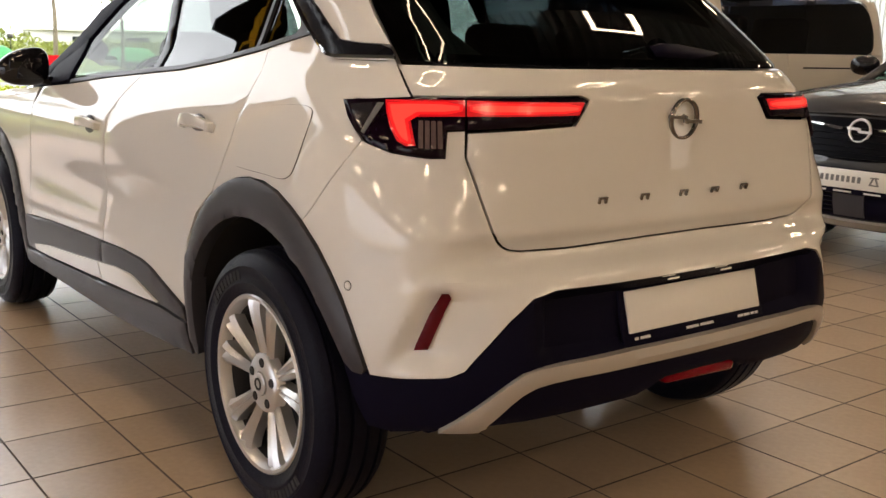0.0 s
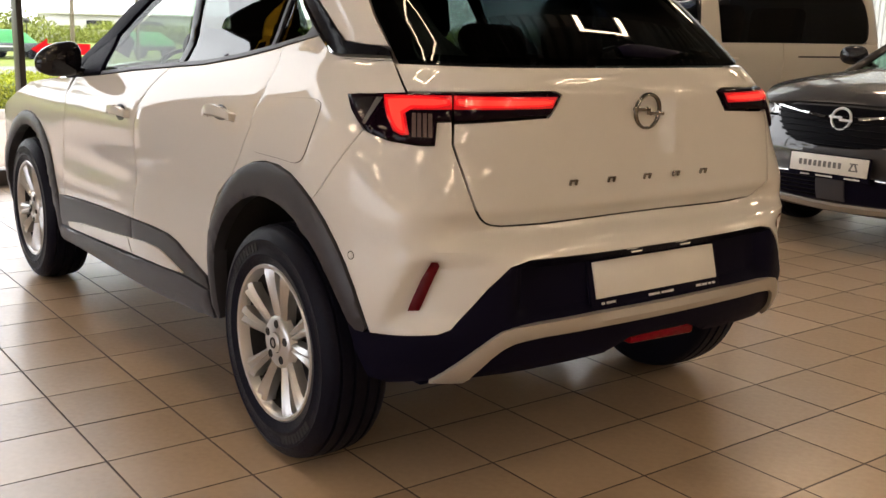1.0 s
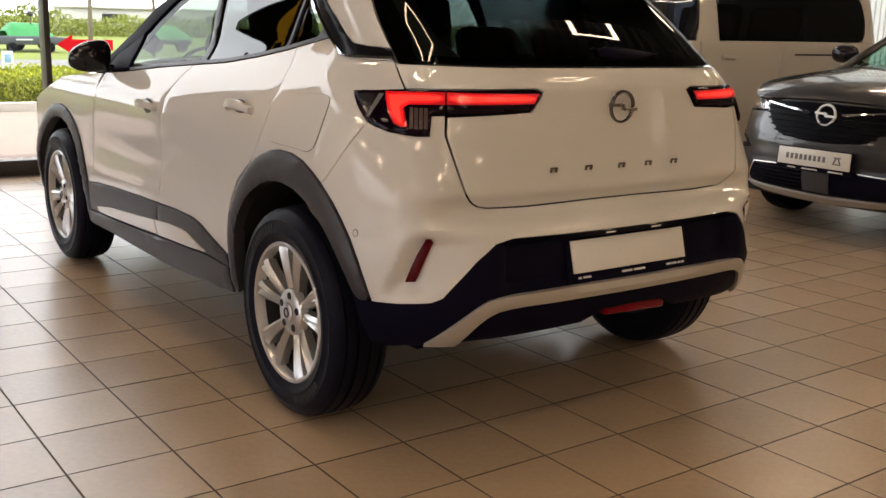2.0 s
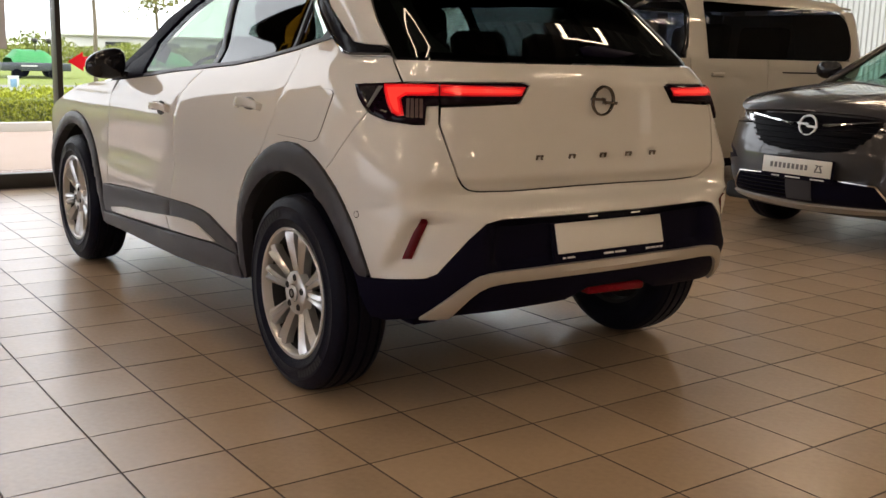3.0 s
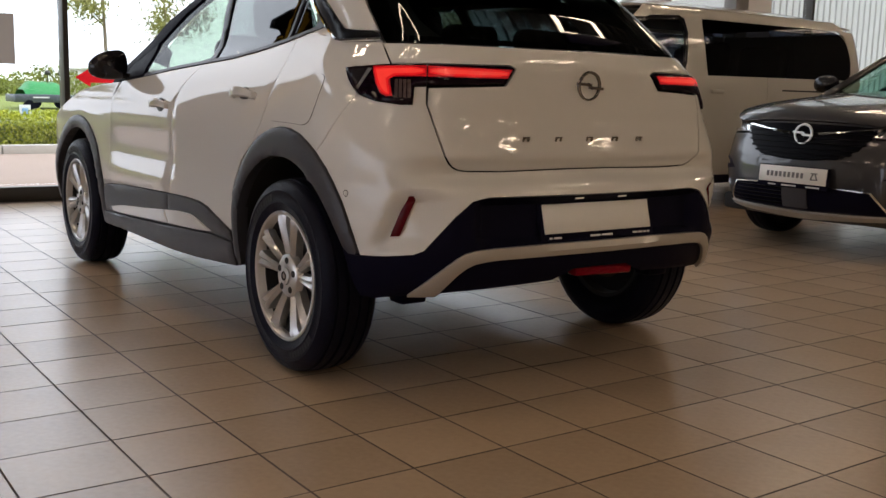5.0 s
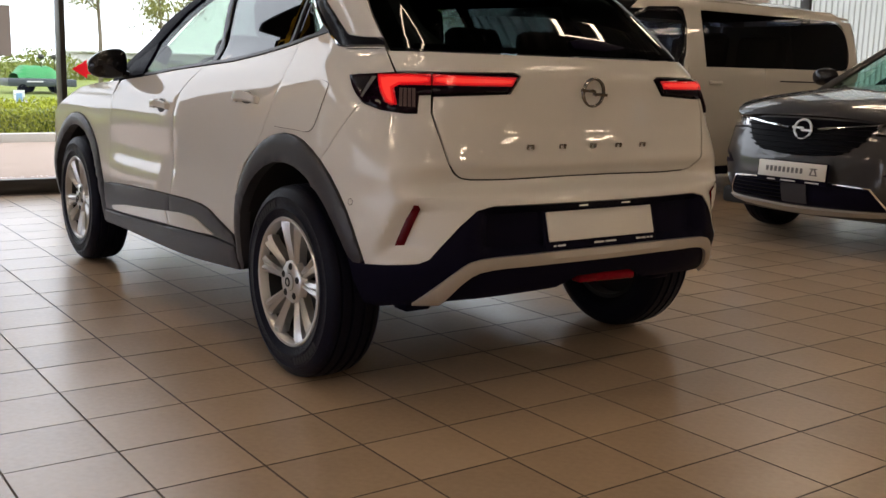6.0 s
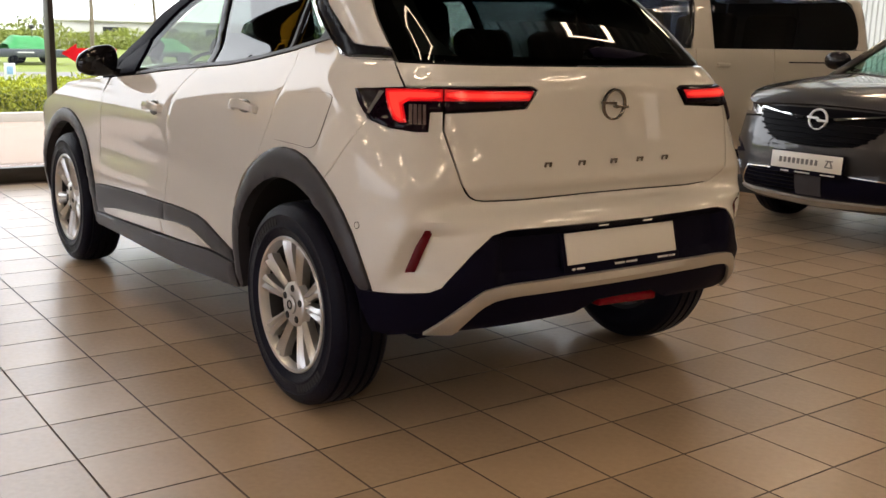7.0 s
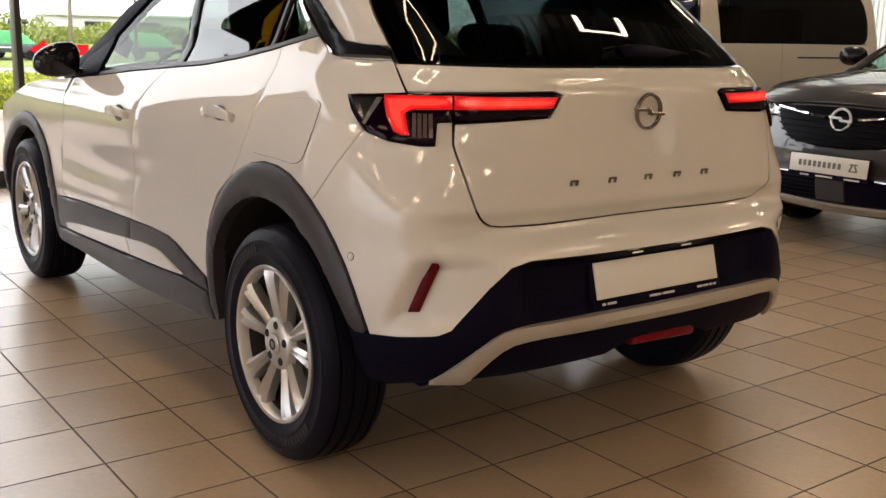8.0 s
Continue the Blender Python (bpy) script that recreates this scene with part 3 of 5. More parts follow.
def green_machine(x0, length, beacons):
    """A low trailer with its load under a green tarpaulin."""
    g = thing("covered_trailer", "low dark trailer loaded under a green tarpaulin", "trailer", pose(x0, 41.0, -0.19, 0, 0, 0))
    rows, half = [], length / 2
    for k in range(19):
        x = -half + length * k / 18
        rise = 0.46 * min(1, 0.25 + (x + half) * 1.6, 0.3 + (half - x) * 2.4) + 0.05 * noise.noise((x * 3 + x0, 0, 4))
        rows.append((x, 0.95, 0.62 + rise, 0.52 + 0.05 * noise.noise((x * 5, 9, x0)), 4))
    bm = loft(rows, 15)
    bmesh.ops.rotate(bm, matrix=Matrix.Rotation(math.radians(90), 3, "Z"), verts=bm.verts)
    part("tarpaulin", bm, GREEN, g, "green tarpaulin")
    part("bed", block((0, 0, 0.42), (length + 0.1, 1.8, 0.22), 0.03), SLATE, g)
    for x in (-0.3 * length, 0.3 * length):
        w = lathe([(-0.12, 0.06), (-0.12, 0.26), (0.12, 0.26), (0.12, 0.06)], 20)
        bmesh.ops.transform(w, matrix=pose(x, -0.8, 0.26, 0, 0, 90), verts=w.verts)
        part("wheel", w, RUBBER, g)
    for x in beacons:
        p = part("beacon", tube([(x, -0.5, 0.9), (x, -0.5, 1.36)], 0.02), STEEL_DARK, g)
        b = lathe([(0.0, 0.01), (0.02, 0.09), (0.10, 0.13), (0.19, 0.09), (0.21, 0.01)], 14)
        bmesh.ops.transform(b, matrix=pose(x, -0.5, 1.34, 0, -90, 0), verts=b.verts)
        part("lamp_globe", b, STEEL_DARK, p)
    return g


green_machine(8.2, 1.75, (0.1, 0.62))
green_machine(13.9, 1.9, ())


def flat_trailer(x, y, length, top, label):
    """A low dark trailer with side boards, seen far off."""
    g = thing("flat_trailer", label, "trailer", pose(x, y, -0.19))
    part("side_board", block((0, -0.8, top - 0.14), (length, 0.05, 0.28), 0.01), SLATE, g)
    part("side_board", block((0, 0.8, top - 0.14), (length, 0.05, 0.28), 0.01), SLATE, g)
    part("bed", block((0, 0, top - 0.26), (length, 1.55, 0.06), 0.01), SLATE, g)
    part("tail_board", block((length / 2, 0, top - 0.14), (0.05, 1.6, 0.28), 0.01), SLATE, g)
    part("tail_board", block((-length / 2, 0, top - 0.14), (0.05, 1.6, 0.28), 0.01), SLATE, g)
    part("marker", block((-length * 0.12, -0.84, top - 0.1), (0.6, 0.02, 0.05), 0.004), PRINT_WHITE, g, "pale side marking")
    for a in (-0.3, 0.25):
        w = lathe([(-0.09, 0.05), (-0.09, 0.19), (0.09, 0.19), (0.09, 0.05)], 20)
        bmesh.ops.transform(w, matrix=pose(a * length, -0.75, 0.19, 0, 0, 90), verts=w.verts)
        part("wheel", w, RUBBER, g)
    return g


flat_trailer(7.75, 38.9, 2.5, 0.58, "dark slate low trailer with a pale marking")

hall = thing("far_building", "long low pale building behind the trees", "building", pose(34, 80, -0.19))
part("wall", block((0, 0, 1.0), (27, 6, 2.0)), FAR_WALL, hall)
part("roof", block((0, 0, 2.08), (27.5, 6.6, 0.16), 0.02), FAR_WALL, hall)
for k in range(6):
    part("window", block((-10.6 + k * 4.2, -3.02, 1.25), (1.8, 0.06, 0.7), 0.01), TINT_GLASS, hall)

sign = thing("small_sign", "small white notice with a blue square", "sign", pose(3.72, 24.2, -0.09))
part("board", block((0, 0, 0.215), (0.27, 0.03, 0.43), 0.005), PRINT_WHITE, sign, "white board")
part("panel", block((0, -0.02, 0.25), (0.15, 0.012, 0.2), 0.002), BLUE_SIGN, sign, "blue square")
random.seed(5)


# ---- wheels ----
def make_wheel(parent, m, spokes=10, flip=1):
    """A road wheel on the x axis, its outer face towards minus x: tyre, rim with spokes, cap and bolts."""
    w = new("wheel")
    w.empty_display_size = 0.1
    w.parent = parent
    w.matrix_local = m
    tyre = lathe([(-0.085, 0.222), (-0.092, 0.236), (-0.0975, 0.255), (-0.100, 0.259), (-0.100, 0.263), (-0.098, 0.266), (-0.099, 0.285), (-0.0975, 0.299), (-0.099, 0.302), (-0.0975, 0.306), (-0.095, 0.310), (-0.088, 0.326), (-0.078, 0.335), (-0.066, 0.3405),
                  (-0.064, 0.333), (-0.058, 0.333), (-0.056, 0.342), (-0.028, 0.3445), (-0.026, 0.335), (-0.018, 0.335), (-0.016, 0.345), (0.016, 0.345), (0.018, 0.335), (0.026, 0.335),
                  (0.028, 0.3445), (0.056, 0.342), (0.058, 0.333), (0.064, 0.333), (0.066, 0.3405), (0.082, 0.336), (0.093, 0.328), (0.108, 0.29), (0.105, 0.25), (0.085, 0.222)], 72)
    t = part("tyre", tyre, RUBBER, w, "black road tyre with grooved tread")
    lugs = bmesh.new()
    for k in range(72):
        a = 2 * math.pi * k / 72
        block((-0.0725, 0.3262 * math.cos(a), 0.3262 * math.sin(a)), (0.018, 0.020, 0.006), 0, (math.degrees(a) - 90, -26, 0), lugs)
    tagged(part("shoulder_lug", lugs, RUBBER, t, "", False), kind="stuff")
    letters = bmesh.new()
    for mid, n in ((0.95, 9), (4.1, 9)):
        for k in range(n):
            a = mid + (k - n / 2) * 0.075
            block((-0.0985, 0.281 * math.cos(a), 0.281 * math.sin(a)), (0.004, 0.015, 0.024), 0, (math.degrees(a) - 90, 0, 0), letters)
    tagged(part("raised_mark", letters, RUBBER_SIDE, t, "raised bars of moulded lettering", False), kind="stuff")
    rim = lathe([(-0.088, 0.233), (-0.094, 0.228), (-0.092, 0.219), (-0.080, 0.213), (-0.062, 0.209)], 64)
    part("rim", rim, ALLOY, w, "polished silver alloy rim")
    # well, barrel and disc are coloured dark for the shade between the spokes
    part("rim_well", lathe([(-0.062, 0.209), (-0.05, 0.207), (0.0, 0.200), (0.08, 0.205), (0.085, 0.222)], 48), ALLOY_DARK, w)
    part("barrel", lathe([(0.02, 0.0), (0.02, 0.199), (0.03, 0.199), (0.03, 0.0)], 40), DARK, w)
    part("brake_disc", lathe([(-0.012, 0.06), (-0.012, 0.135), (0.0, 0.135), (0.0, 0.06)], 40), ALLOY_DARK, w, "steel brake disc, near-black for the shade behind the spokes")
    for k in range(spokes):
        a = 2 * math.pi * (k // 2) / (spokes / 2) + (0.255 if k % 2 else -0.255) + math.pi / 2
        bm = bmesh.new()
        rows = []
        for r, half, x in ((0.045, 0.014, -0.064), (0.08, 0.0165, -0.068), (0.13, 0.0205, -0.076), (0.18, 0.0265, -0.083), (0.205, 0.033, -0.085), (0.215, 0.037, -0.083)):
            rows.append([bm.verts.new((x + dx, s * half, r)) for s, dx in ((-1.0, 0.034), (-0.92, 0.006), (-0.42, -0.004), (0.0, 0.007), (0.42, -0.004), (0.92, 0.006), (1.0, 0.034))])
        for p, q in zip(rows, rows[1:]):
            for i in range(6):
                bm.faces.new((p[i], p[i + 1], q[i + 1], q[i]))
        bmesh.ops.recalc_face_normals(bm, faces=bm.faces[:])
        lean = 0.03 if k % 2 else -0.03
        bmesh.ops.transform(bm, matrix=pose(0, 0, 0, math.degrees(a) - 90, 0, 0) @ pose(0, 0, 0, math.degrees(-lean) * 0.6, 0, 0), verts=bm.verts)
        part("spoke", sharpen(bm, 25), ALLOY, w)
    part("hub", lathe([(-0.052, 0.084), (-0.072, 0.076), (-0.078, 0.069), (-0.080, 0.032), (-0.066, 0.030), (-0.066, 0.0)], 32), ALLOY, w)
    part("cap", lathe([(-0.066, 0.031), (-0.084, 0.029), (-0.088, 0.020), (-0.088, 0.0)], 28), ALLOY, w, "silver hub cap with a round badge")
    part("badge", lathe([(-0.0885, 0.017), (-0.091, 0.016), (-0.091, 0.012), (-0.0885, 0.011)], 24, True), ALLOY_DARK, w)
    for k in range(5):
        a = 2 * math.pi * k / 5 + 0.3
        # nearly flat dark discs: shade of the bolt holes put in as colour
        b = lathe([(-0.0800, 0.0), (-0.0812, 0.011), (-0.0795, 0.0125), (-0.06, 0.0125)], 14)
        bmesh.ops.translate(b, vec=(0, 0.055 * math.cos(a), 0.055 * math.sin(a)), verts=b.verts)
        part("bolt_hole_shade", b, DARK, w)
    return w


# ---- the white car ----
def suv_dent(u, z):
    line = -0.630 - 0.353 * (z - 0.53)
    d = line - u
    scoop = step_up(0.0, 0.036, d) * (1 - step_up(0.04, 0.20, d)) * step_up(0.485, 0.55, z) * (1 - step_up(0.662, 0.704, z))
    across = -u / 0.8 - 1.08
    plate = step_up(0.0, 0.05, across) * step_up(0.515, 0.53, z) * (1 - step_up(0.655, 0.668, z))
    waist = math.exp(-((z - 0.68) / 0.10) ** 2) * step_up(-0.1, 0.5, u) * (1 - step_up(1.5, 1.9, u))
    return -0.036 * scoop - 0.045 * plate - 0.014 * waist


def upright(y, z, tilts):
    """A profile upward from (z, y) by the angles at which it leans, as (height, degrees)."""
    out = []
    while z < tilts[-1][0] + 0.001:
        out.append((z, y))
        y += 0.01 * math.tan(radians(read(tilts, z + 0.005)))
        z += 0.01
    return out


gate_profile = upright(-0.6155, 0.82, [(0.80, 9.7), (0.83, 10.05), (0.86, 10.25), (0.88, 10.5), (0.90, 11.2), (0.913, 9.0), (0.93, 4.6), (1.03, 4.3), (1.07, 5.5), (1.088, 11.0), (1.103, 23.0), (1.115, 28.5), (1.13, 32.5), (1.145, 36.0), (1.16, 40.0), (1.18, 43.5), (1.25, 48.5), (1.32, 53.5), (1.42, 57.0), (1.50, 58.0)])
suv = Skin(
    half=[(0.16, 0.80), (0.25, 0.83), (0.40, 0.855), (0.55, 0.862), (0.70, 0.853), (0.82, 0.848), (0.90, 0.842), (0.97, 0.825), (1.04, 0.793), (1.10, 0.752), (1.17, 0.695), (1.30, 0.652), (1.42, 0.60), (1.50, 0.52)],
    near=[(0.16, -0.46), (0.25, -0.54), (0.32, -0.62), (0.40, -0.69), (0.50, -0.71), (0.60, -0.702), (0.66, -0.693), (0.70, -0.672), (0.745, -0.600), (0.758, -0.5995), (0.77, -0.6030), (0.790, -0.6168), (0.797, -0.6192), (0.803, -0.6190)] + gate_profile,
    far=[(0.16, 3.17), (0.25, 3.25), (0.45, 3.31), (0.70, 3.32), (0.85, 3.28), (0.95, 3.20), (1.02, 3.05), (1.08, 2.95), (1.5, 2.9)],
    power=[(0.16, 4.0), (0.45, 4.7), (0.68, 5.4), (0.80, 5.6), (0.95, 5.2), (1.05, 5.0), (1.2, 4.8), (1.5, 4.0)],
    yc=0.30, yf=2.72, crown=[(0.70, 0.10), (0.80, 0.05), (1.06, 0.05), (1.28, 0.15)], dent=suv_dent,
    corner=[(0.16, -0.46), (0.25, -0.54), (0.32, -0.62), (0.40, -0.69), (0.50, -0.71), (0.60, -0.702), (0.66, -0.693), (0.70, -0.679), (0.75, -0.660), (0.80, -0.6405), (0.85, -0.6230)] + [p for p in gate_profile if p[0] > 0.885])
E0 = suv.end

arch_out = [(0.12, 0.320), (0.163, 0.445), (0.158, 0.54), (0.14, 0.65), (0.09, 0.725), (-0.018, 0.80), (-0.083, 0.84), (-0.142, 0.862), (-0.22, 0.874), (-0.295, 0.874), (-0.368, 0.858), (-0.392, 0.828),
            (-0.451, 0.783), (-0.49, 0.752), (-0.528, 0.705), (-0.556, 0.65), (-0.576, 0.596), (-0.593, 0.534), (-0.607, 0.48)]
arch_in = [(0.075, 0.320), (0.098, 0.44), (0.099, 0.512), (0.08, 0.60), (0.043, 0.658), (-0.032, 0.715), (-0.123, 0.754), (-0.19, 0.771), (-0.255, 0.774), (-0.34, 0.761), (-0.402, 0.729), (-0.459, 0.68), (-0.50, 0.629), (-0.54, 0.565), (-0.568, 0.481)]



def eased(line):
    """A line with its small unevenness taken out."""
    inner = [tuple(0.22 * a + 0.56 * b + 0.22 * c for a, b, c in zip(p, q, r)) for p, q, r in zip(line, line[1:], line[2:])]
    return [line[0]] + inner + [line[-1]]


for _ in range(3):
    arch_out, arch_in = eased(arch_out), eased(arch_in)


def ring(cu, cz, ru, rz, a0, a1, n):
    return [(cu + ru * math.cos(radians(a0 + (a1 - a0) * k / n)), cz + rz * math.sin(radians(a0 + (a1 - a0) * k / n))) for k in range(n + 1)]


front_out = ring(2.265, 0.345, 0.49, 0.475, 188, -4, 18)
front_in = ring(2.265, 0.345, 0.415, 0.405, 190, -6, 18)
belt = [(1.62, 1.01), (1.325, 1.033), (0.973, 1.067), (0.675, 1.09), (0.411, 1.110), (0.199, 1.138), (0.007, 1.17), (-0.175, 1.199), (-0.30, 1.218)]
door_edge = [(0.838, 0.525), (0.838, 0.77), (0.831, 0.887), (0.81, 0.964), (0.749, 1.025), (0.675, 1.09)]
rear_edge = [(-0.06, 1.181), (-0.10, 1.12), (-0.114, 1.051), (-0.107, 1.007), (-0.101, 0.941), (-0.063, 0.863), (-0.018, 0.80)]
clad_top = [(1.775, 0.485), (1.426, 0.506), (1.068, 0.519), (0.838, 0.525), (0.641, 0.530), (0.481, 0.527), (0.40, 0.515), (0.334, 0.495), (0.163, 0.445)]
seam = [(-0.565, 0.99), (-0.515, 0.911), (-0.465, 0.831), (-0.435, 0.795)]
bump_edge = [(-0.607, 0.48), (-0.664, 0.485), (-0.733, 0.495), (-0.757, 0.509), (-0.822, 0.615), (-0.86, 0.663), (-0.901, 0.676), (-1.019, 0.675), (E0, 0.675)]
lamp_low = [(-0.565, 0.99), (-0.586, 0.981), (-0.623, 0.968), (-0.685, 0.959), (-0.711, 0.96), (-0.713, 1.016), (-0.742, 1.018)]
gate_side = [(-0.742, 1.018), (-0.743, 0.963), (-0.764, 0.890), (-0.790, 0.800), (-0.798, 0.779), (-0.808, 0.765), (-0.822, 0.755), (-0.845, 0.7505), (-0.94, 0.748), (-1.164, 0.752), (E0, 0.752)]

car = thing("compact_suv", "white compact SUV with black cladding parked on the tiles", "car")


def skin_pair(name, poly, material, label="", parent=None, **k):
    return pair(name, sheet(suv, poly, **k), material, parent or car, label)


front_door, _ = skin_pair("front_door", door_edge + [p for p in belt if 0.68 < p[0]][::-1] + [(1.69, 0.93), (1.72, 0.70), (1.705, 0.489)] + clad_top[1:3], PAINT, "white front door", gap=0.0022, lip=0.0008)
rear_door, _ = skin_pair("rear_door", door_edge + belt[4:7] + rear_edge + [(0.09, 0.725), (0.14, 0.65), (0.158, 0.54)] + clad_top[:3:-1], PAINT, "white rear door", gap=0.0022, lip=0.0008)
skin_pair("quarter_panel", rear_edge[::-1] + belt[7:] + [(-0.334, 1.199), (-0.394, 1.167), (-0.437, 1.160), (-0.607, 1.160), (-0.648, 1.085), (-0.505, 1.072), (-0.528, 1.033), (-0.553, 1.004)] + seam + arch_out[11:5:-1], PAINT, "white rear wing", step=0.02, gap=0.0009, lip=0.0006)
skin_pair("pillar_panel", [(-0.20, 1.335), (-0.233, 1.318), (-0.316, 1.278), (-0.396, 1.227), (-0.435, 1.206), (-0.50, 1.199), (-0.592, 1.196), (-0.561, 1.236), (-0.507, 1.303), (-0.44, 1.39), (-0.34, 1.44), (-0.05, 1.44)], PAINT, "white rear pillar")
skin_pair("pillar_trim", [(-0.02, 1.40), (-0.127, 1.319), (-0.241, 1.254), (-0.334, 1.199), (-0.394, 1.167), (-0.437, 1.160), (-0.607, 1.161), (-0.592, 1.195), (-0.50, 1.199), (-0.435, 1.206), (-0.396, 1.227), (-0.316, 1.278), (-0.233, 1.318), (-0.12, 1.40)], TRIM_BLACK, "gloss black pillar trim", off=0.006, step=0.02, soft=1)
skin_pair("trim_edge", [(-0.02, 1.406), (-0.127, 1.325), (-0.241, 1.260), (-0.334, 1.205), (-0.394, 1.173), (-0.437, 1.166), (-0.607, 1.167), (-0.607, 1.159), (-0.437, 1.158), (-0.398, 1.164), (-0.338, 1.196), (-0.245, 1.251), (-0.131, 1.316), (-0.028, 1.398)], CHROME, "thin chrome line", off=0.011, gap=0, thick=0.008)
skin_pair("front_wing", [(1.66, 1.005), (1.69, 0.93), (1.72, 0.70), (1.705, 0.489)] + [(1.775, 0.485)] + front_out[2:15] + [(2.80, 0.70), (2.80, 0.765), (2.68, 0.83), (2.5, 0.89), (2.27, 0.955), (2.0, 0.985)], PAINT, "white front wing", gap=0.0008, lip=0.0004)
bumper = part("rear_bumper", sheet(suv, seam[::-1] + lamp_low[1:] + gate_side[1:] + bump_edge[::-1] + arch_out[-2:11:-1], step=0.010, middle=True, gap=0.0009, lip=0.0006), PAINT, car, "white upper rear bumper")
part("tailgate", sheet(suv, [(-0.607, 1.158), (-0.648, 1.086), (-0.741, 1.088), (-0.966, 1.090), (-0.982, 1.081), (-0.951, 1.028), (-0.744, 1.016)] + gate_side[1:] + [(E0, 1.155), (-0.885, 1.155)], step=0.009, middle=True, gap=0.0038), PAINT, car, "white tailgate with a crease above its lower edge")
part("lower_bumper", sheet(suv, bump_edge + [(E0, 0.425), (-1.16, 0.422), (-1.09, 0.386), (-0.966, 0.378), (-0.85, 0.368), (-0.753, 0.358), (-0.684, 0.345), (-0.634, 0.332), (-0.60, 0.357), (-0.587, 0.424), (-0.590, 0.478)], off=-0.001, step=0.018, middle=True, soft=0), PLASTIC, car, "black lower rear bumper")
skin_pair("bumper_corner", [(-0.548, 0.49), (-0.80, 0.50), (-0.80, 0.364), (-0.70, 0.347), (-0.63, 0.328), (-0.59, 0.335), (-0.565, 0.42)], PLASTIC, "", off=-0.008, thick=0.01, gap=0, step=0.02)
part("skid_bar", sheet(suv, [(-0.713, 0.356), (-0.800, 0.458), (-0.826, 0.487), (-0.845, 0.503), (-0.870, 0.511), (-0.92, 0.515), (-1.057, 0.519), (E0, 0.519), (E0, 0.478), (-1.061, 0.478), (-0.93, 0.476), (-0.897, 0.473),
                                 (-0.868, 0.466), (-0.848, 0.453), (-0.830, 0.432), (-0.781, 0.358)], off=0.014, thick=0.03, step=0.018, middle=True, lip=0.004), SATIN, car, "satin silver skid bar")
part("rear_glass", sheet(suv, [(-0.612, 1.164), (-0.561, 1.238), (-0.507, 1.305), (-0.43, 1.41), (E0, 1.41), (E0, 1.160), (-0.885, 1.160)], off=-0.002, thick=0.0, step=0.03, middle=True, gap=0.003), TINT_GLASS, car, "dark tinted rear window")
skin_pair("glass_border", [(-0.612, 1.164), (-0.561, 1.238), (-0.507, 1.305), (-0.43, 1.41), (-0.50, 1.41), (-0.60, 1.30), (-0.68, 1.185), (-0.70, 1.164)], GLOSS_BLACK, "", off=-0.006, thick=0.0)
part("glass_foot", sheet(suv, [(-0.68, 1.162), (-0.69, 1.185), (-0.9, 1.18), (E0, 1.18), (E0, 1.160), (-0.885, 1.160)], off=-0.006, thick=0.0, middle=True, gap=0), GLOSS_BLACK, car)
skin_pair("rear_arch", arch_out + arch_in[::-1], CLADDING, "dark grey wheel-arch cladding", off=0.014, thick=0.05, step=0.02, lip=0.006, soft=1)
skin_pair("front_arch", front_out + front_in[::-1], CLADDING, "dark grey wheel-arch cladding", off=0.014, thick=0.05, step=0.025, lip=0.006)
sill = [(1.79, 0.345), (1.45, 0.357), (1.098, 0.372), (0.80, 0.388), (0.335, 0.412), (0.14, 0.405)]
skin_pair("front_door_cladding", clad_top[:4] + [(0.842, 0.46), (0.80, 0.388)] + sill[2::-1], CLADDING, "dark grey door cladding", off=0.012, lip=0.004)
skin_pair("rear_door_cladding", [(0.838, 0.525)] + clad_top[4:] + sill[:2:-1] + [(0.842, 0.46)], CLADDING, "dark grey door cladding", off=0.012, lip=0.004)
skin_pair("sill_cladding", sill + [(0.115, 0.315), (0.549, 0.285), (0.816, 0.275), (1.168, 0.275), (1.529, 0.278), (1.81, 0.275)], CLADDING, "dark grey sill cladding", off=0.02, thick=0.05, lip=0.006)
skin_pair("front_door_strip", [(1.64, 0.386), (1.449, 0.410), (1.084, 0.436), (0.86, 0.455), (0.83, 0.395), (1.098, 0.383), (1.467, 0.365), (1.627, 0.362)], PAINT, "pale door strip", off=0.020, thick=0.012, soft=0)
skin_pair("rear_door_strip", [(0.856, 0.455), (0.695, 0.468), (0.56, 0.470), (0.515, 0.465), (0.335, 0.423), (0.499, 0.409), (0.826, 0.395)], PAINT, "pale door strip", off=0.020, thick=0.012, soft=0)
flap = round_off([(-0.128, 0.885), (-0.169, 0.964), (-0.192, 1.016), (-0.215, 1.036), (-0.244, 1.043), (-0.38, 1.053), (-0.418, 1.048), (-0.430, 1.032), (-0.412, 0.928), (-0.385, 0.875), (-0.29, 0.881), (-0.20, 0.881)], 2)
skin_pair("flap_joint", flap, DARK, "", off=0.0016, gap=0, thick=0, step=0.012)
skin_pair("fuel_flap", flap, PAINT, "white fuel filler flap", off=0.0024, gap=0.0014, thick=0.001, lip=0, step=0.012)

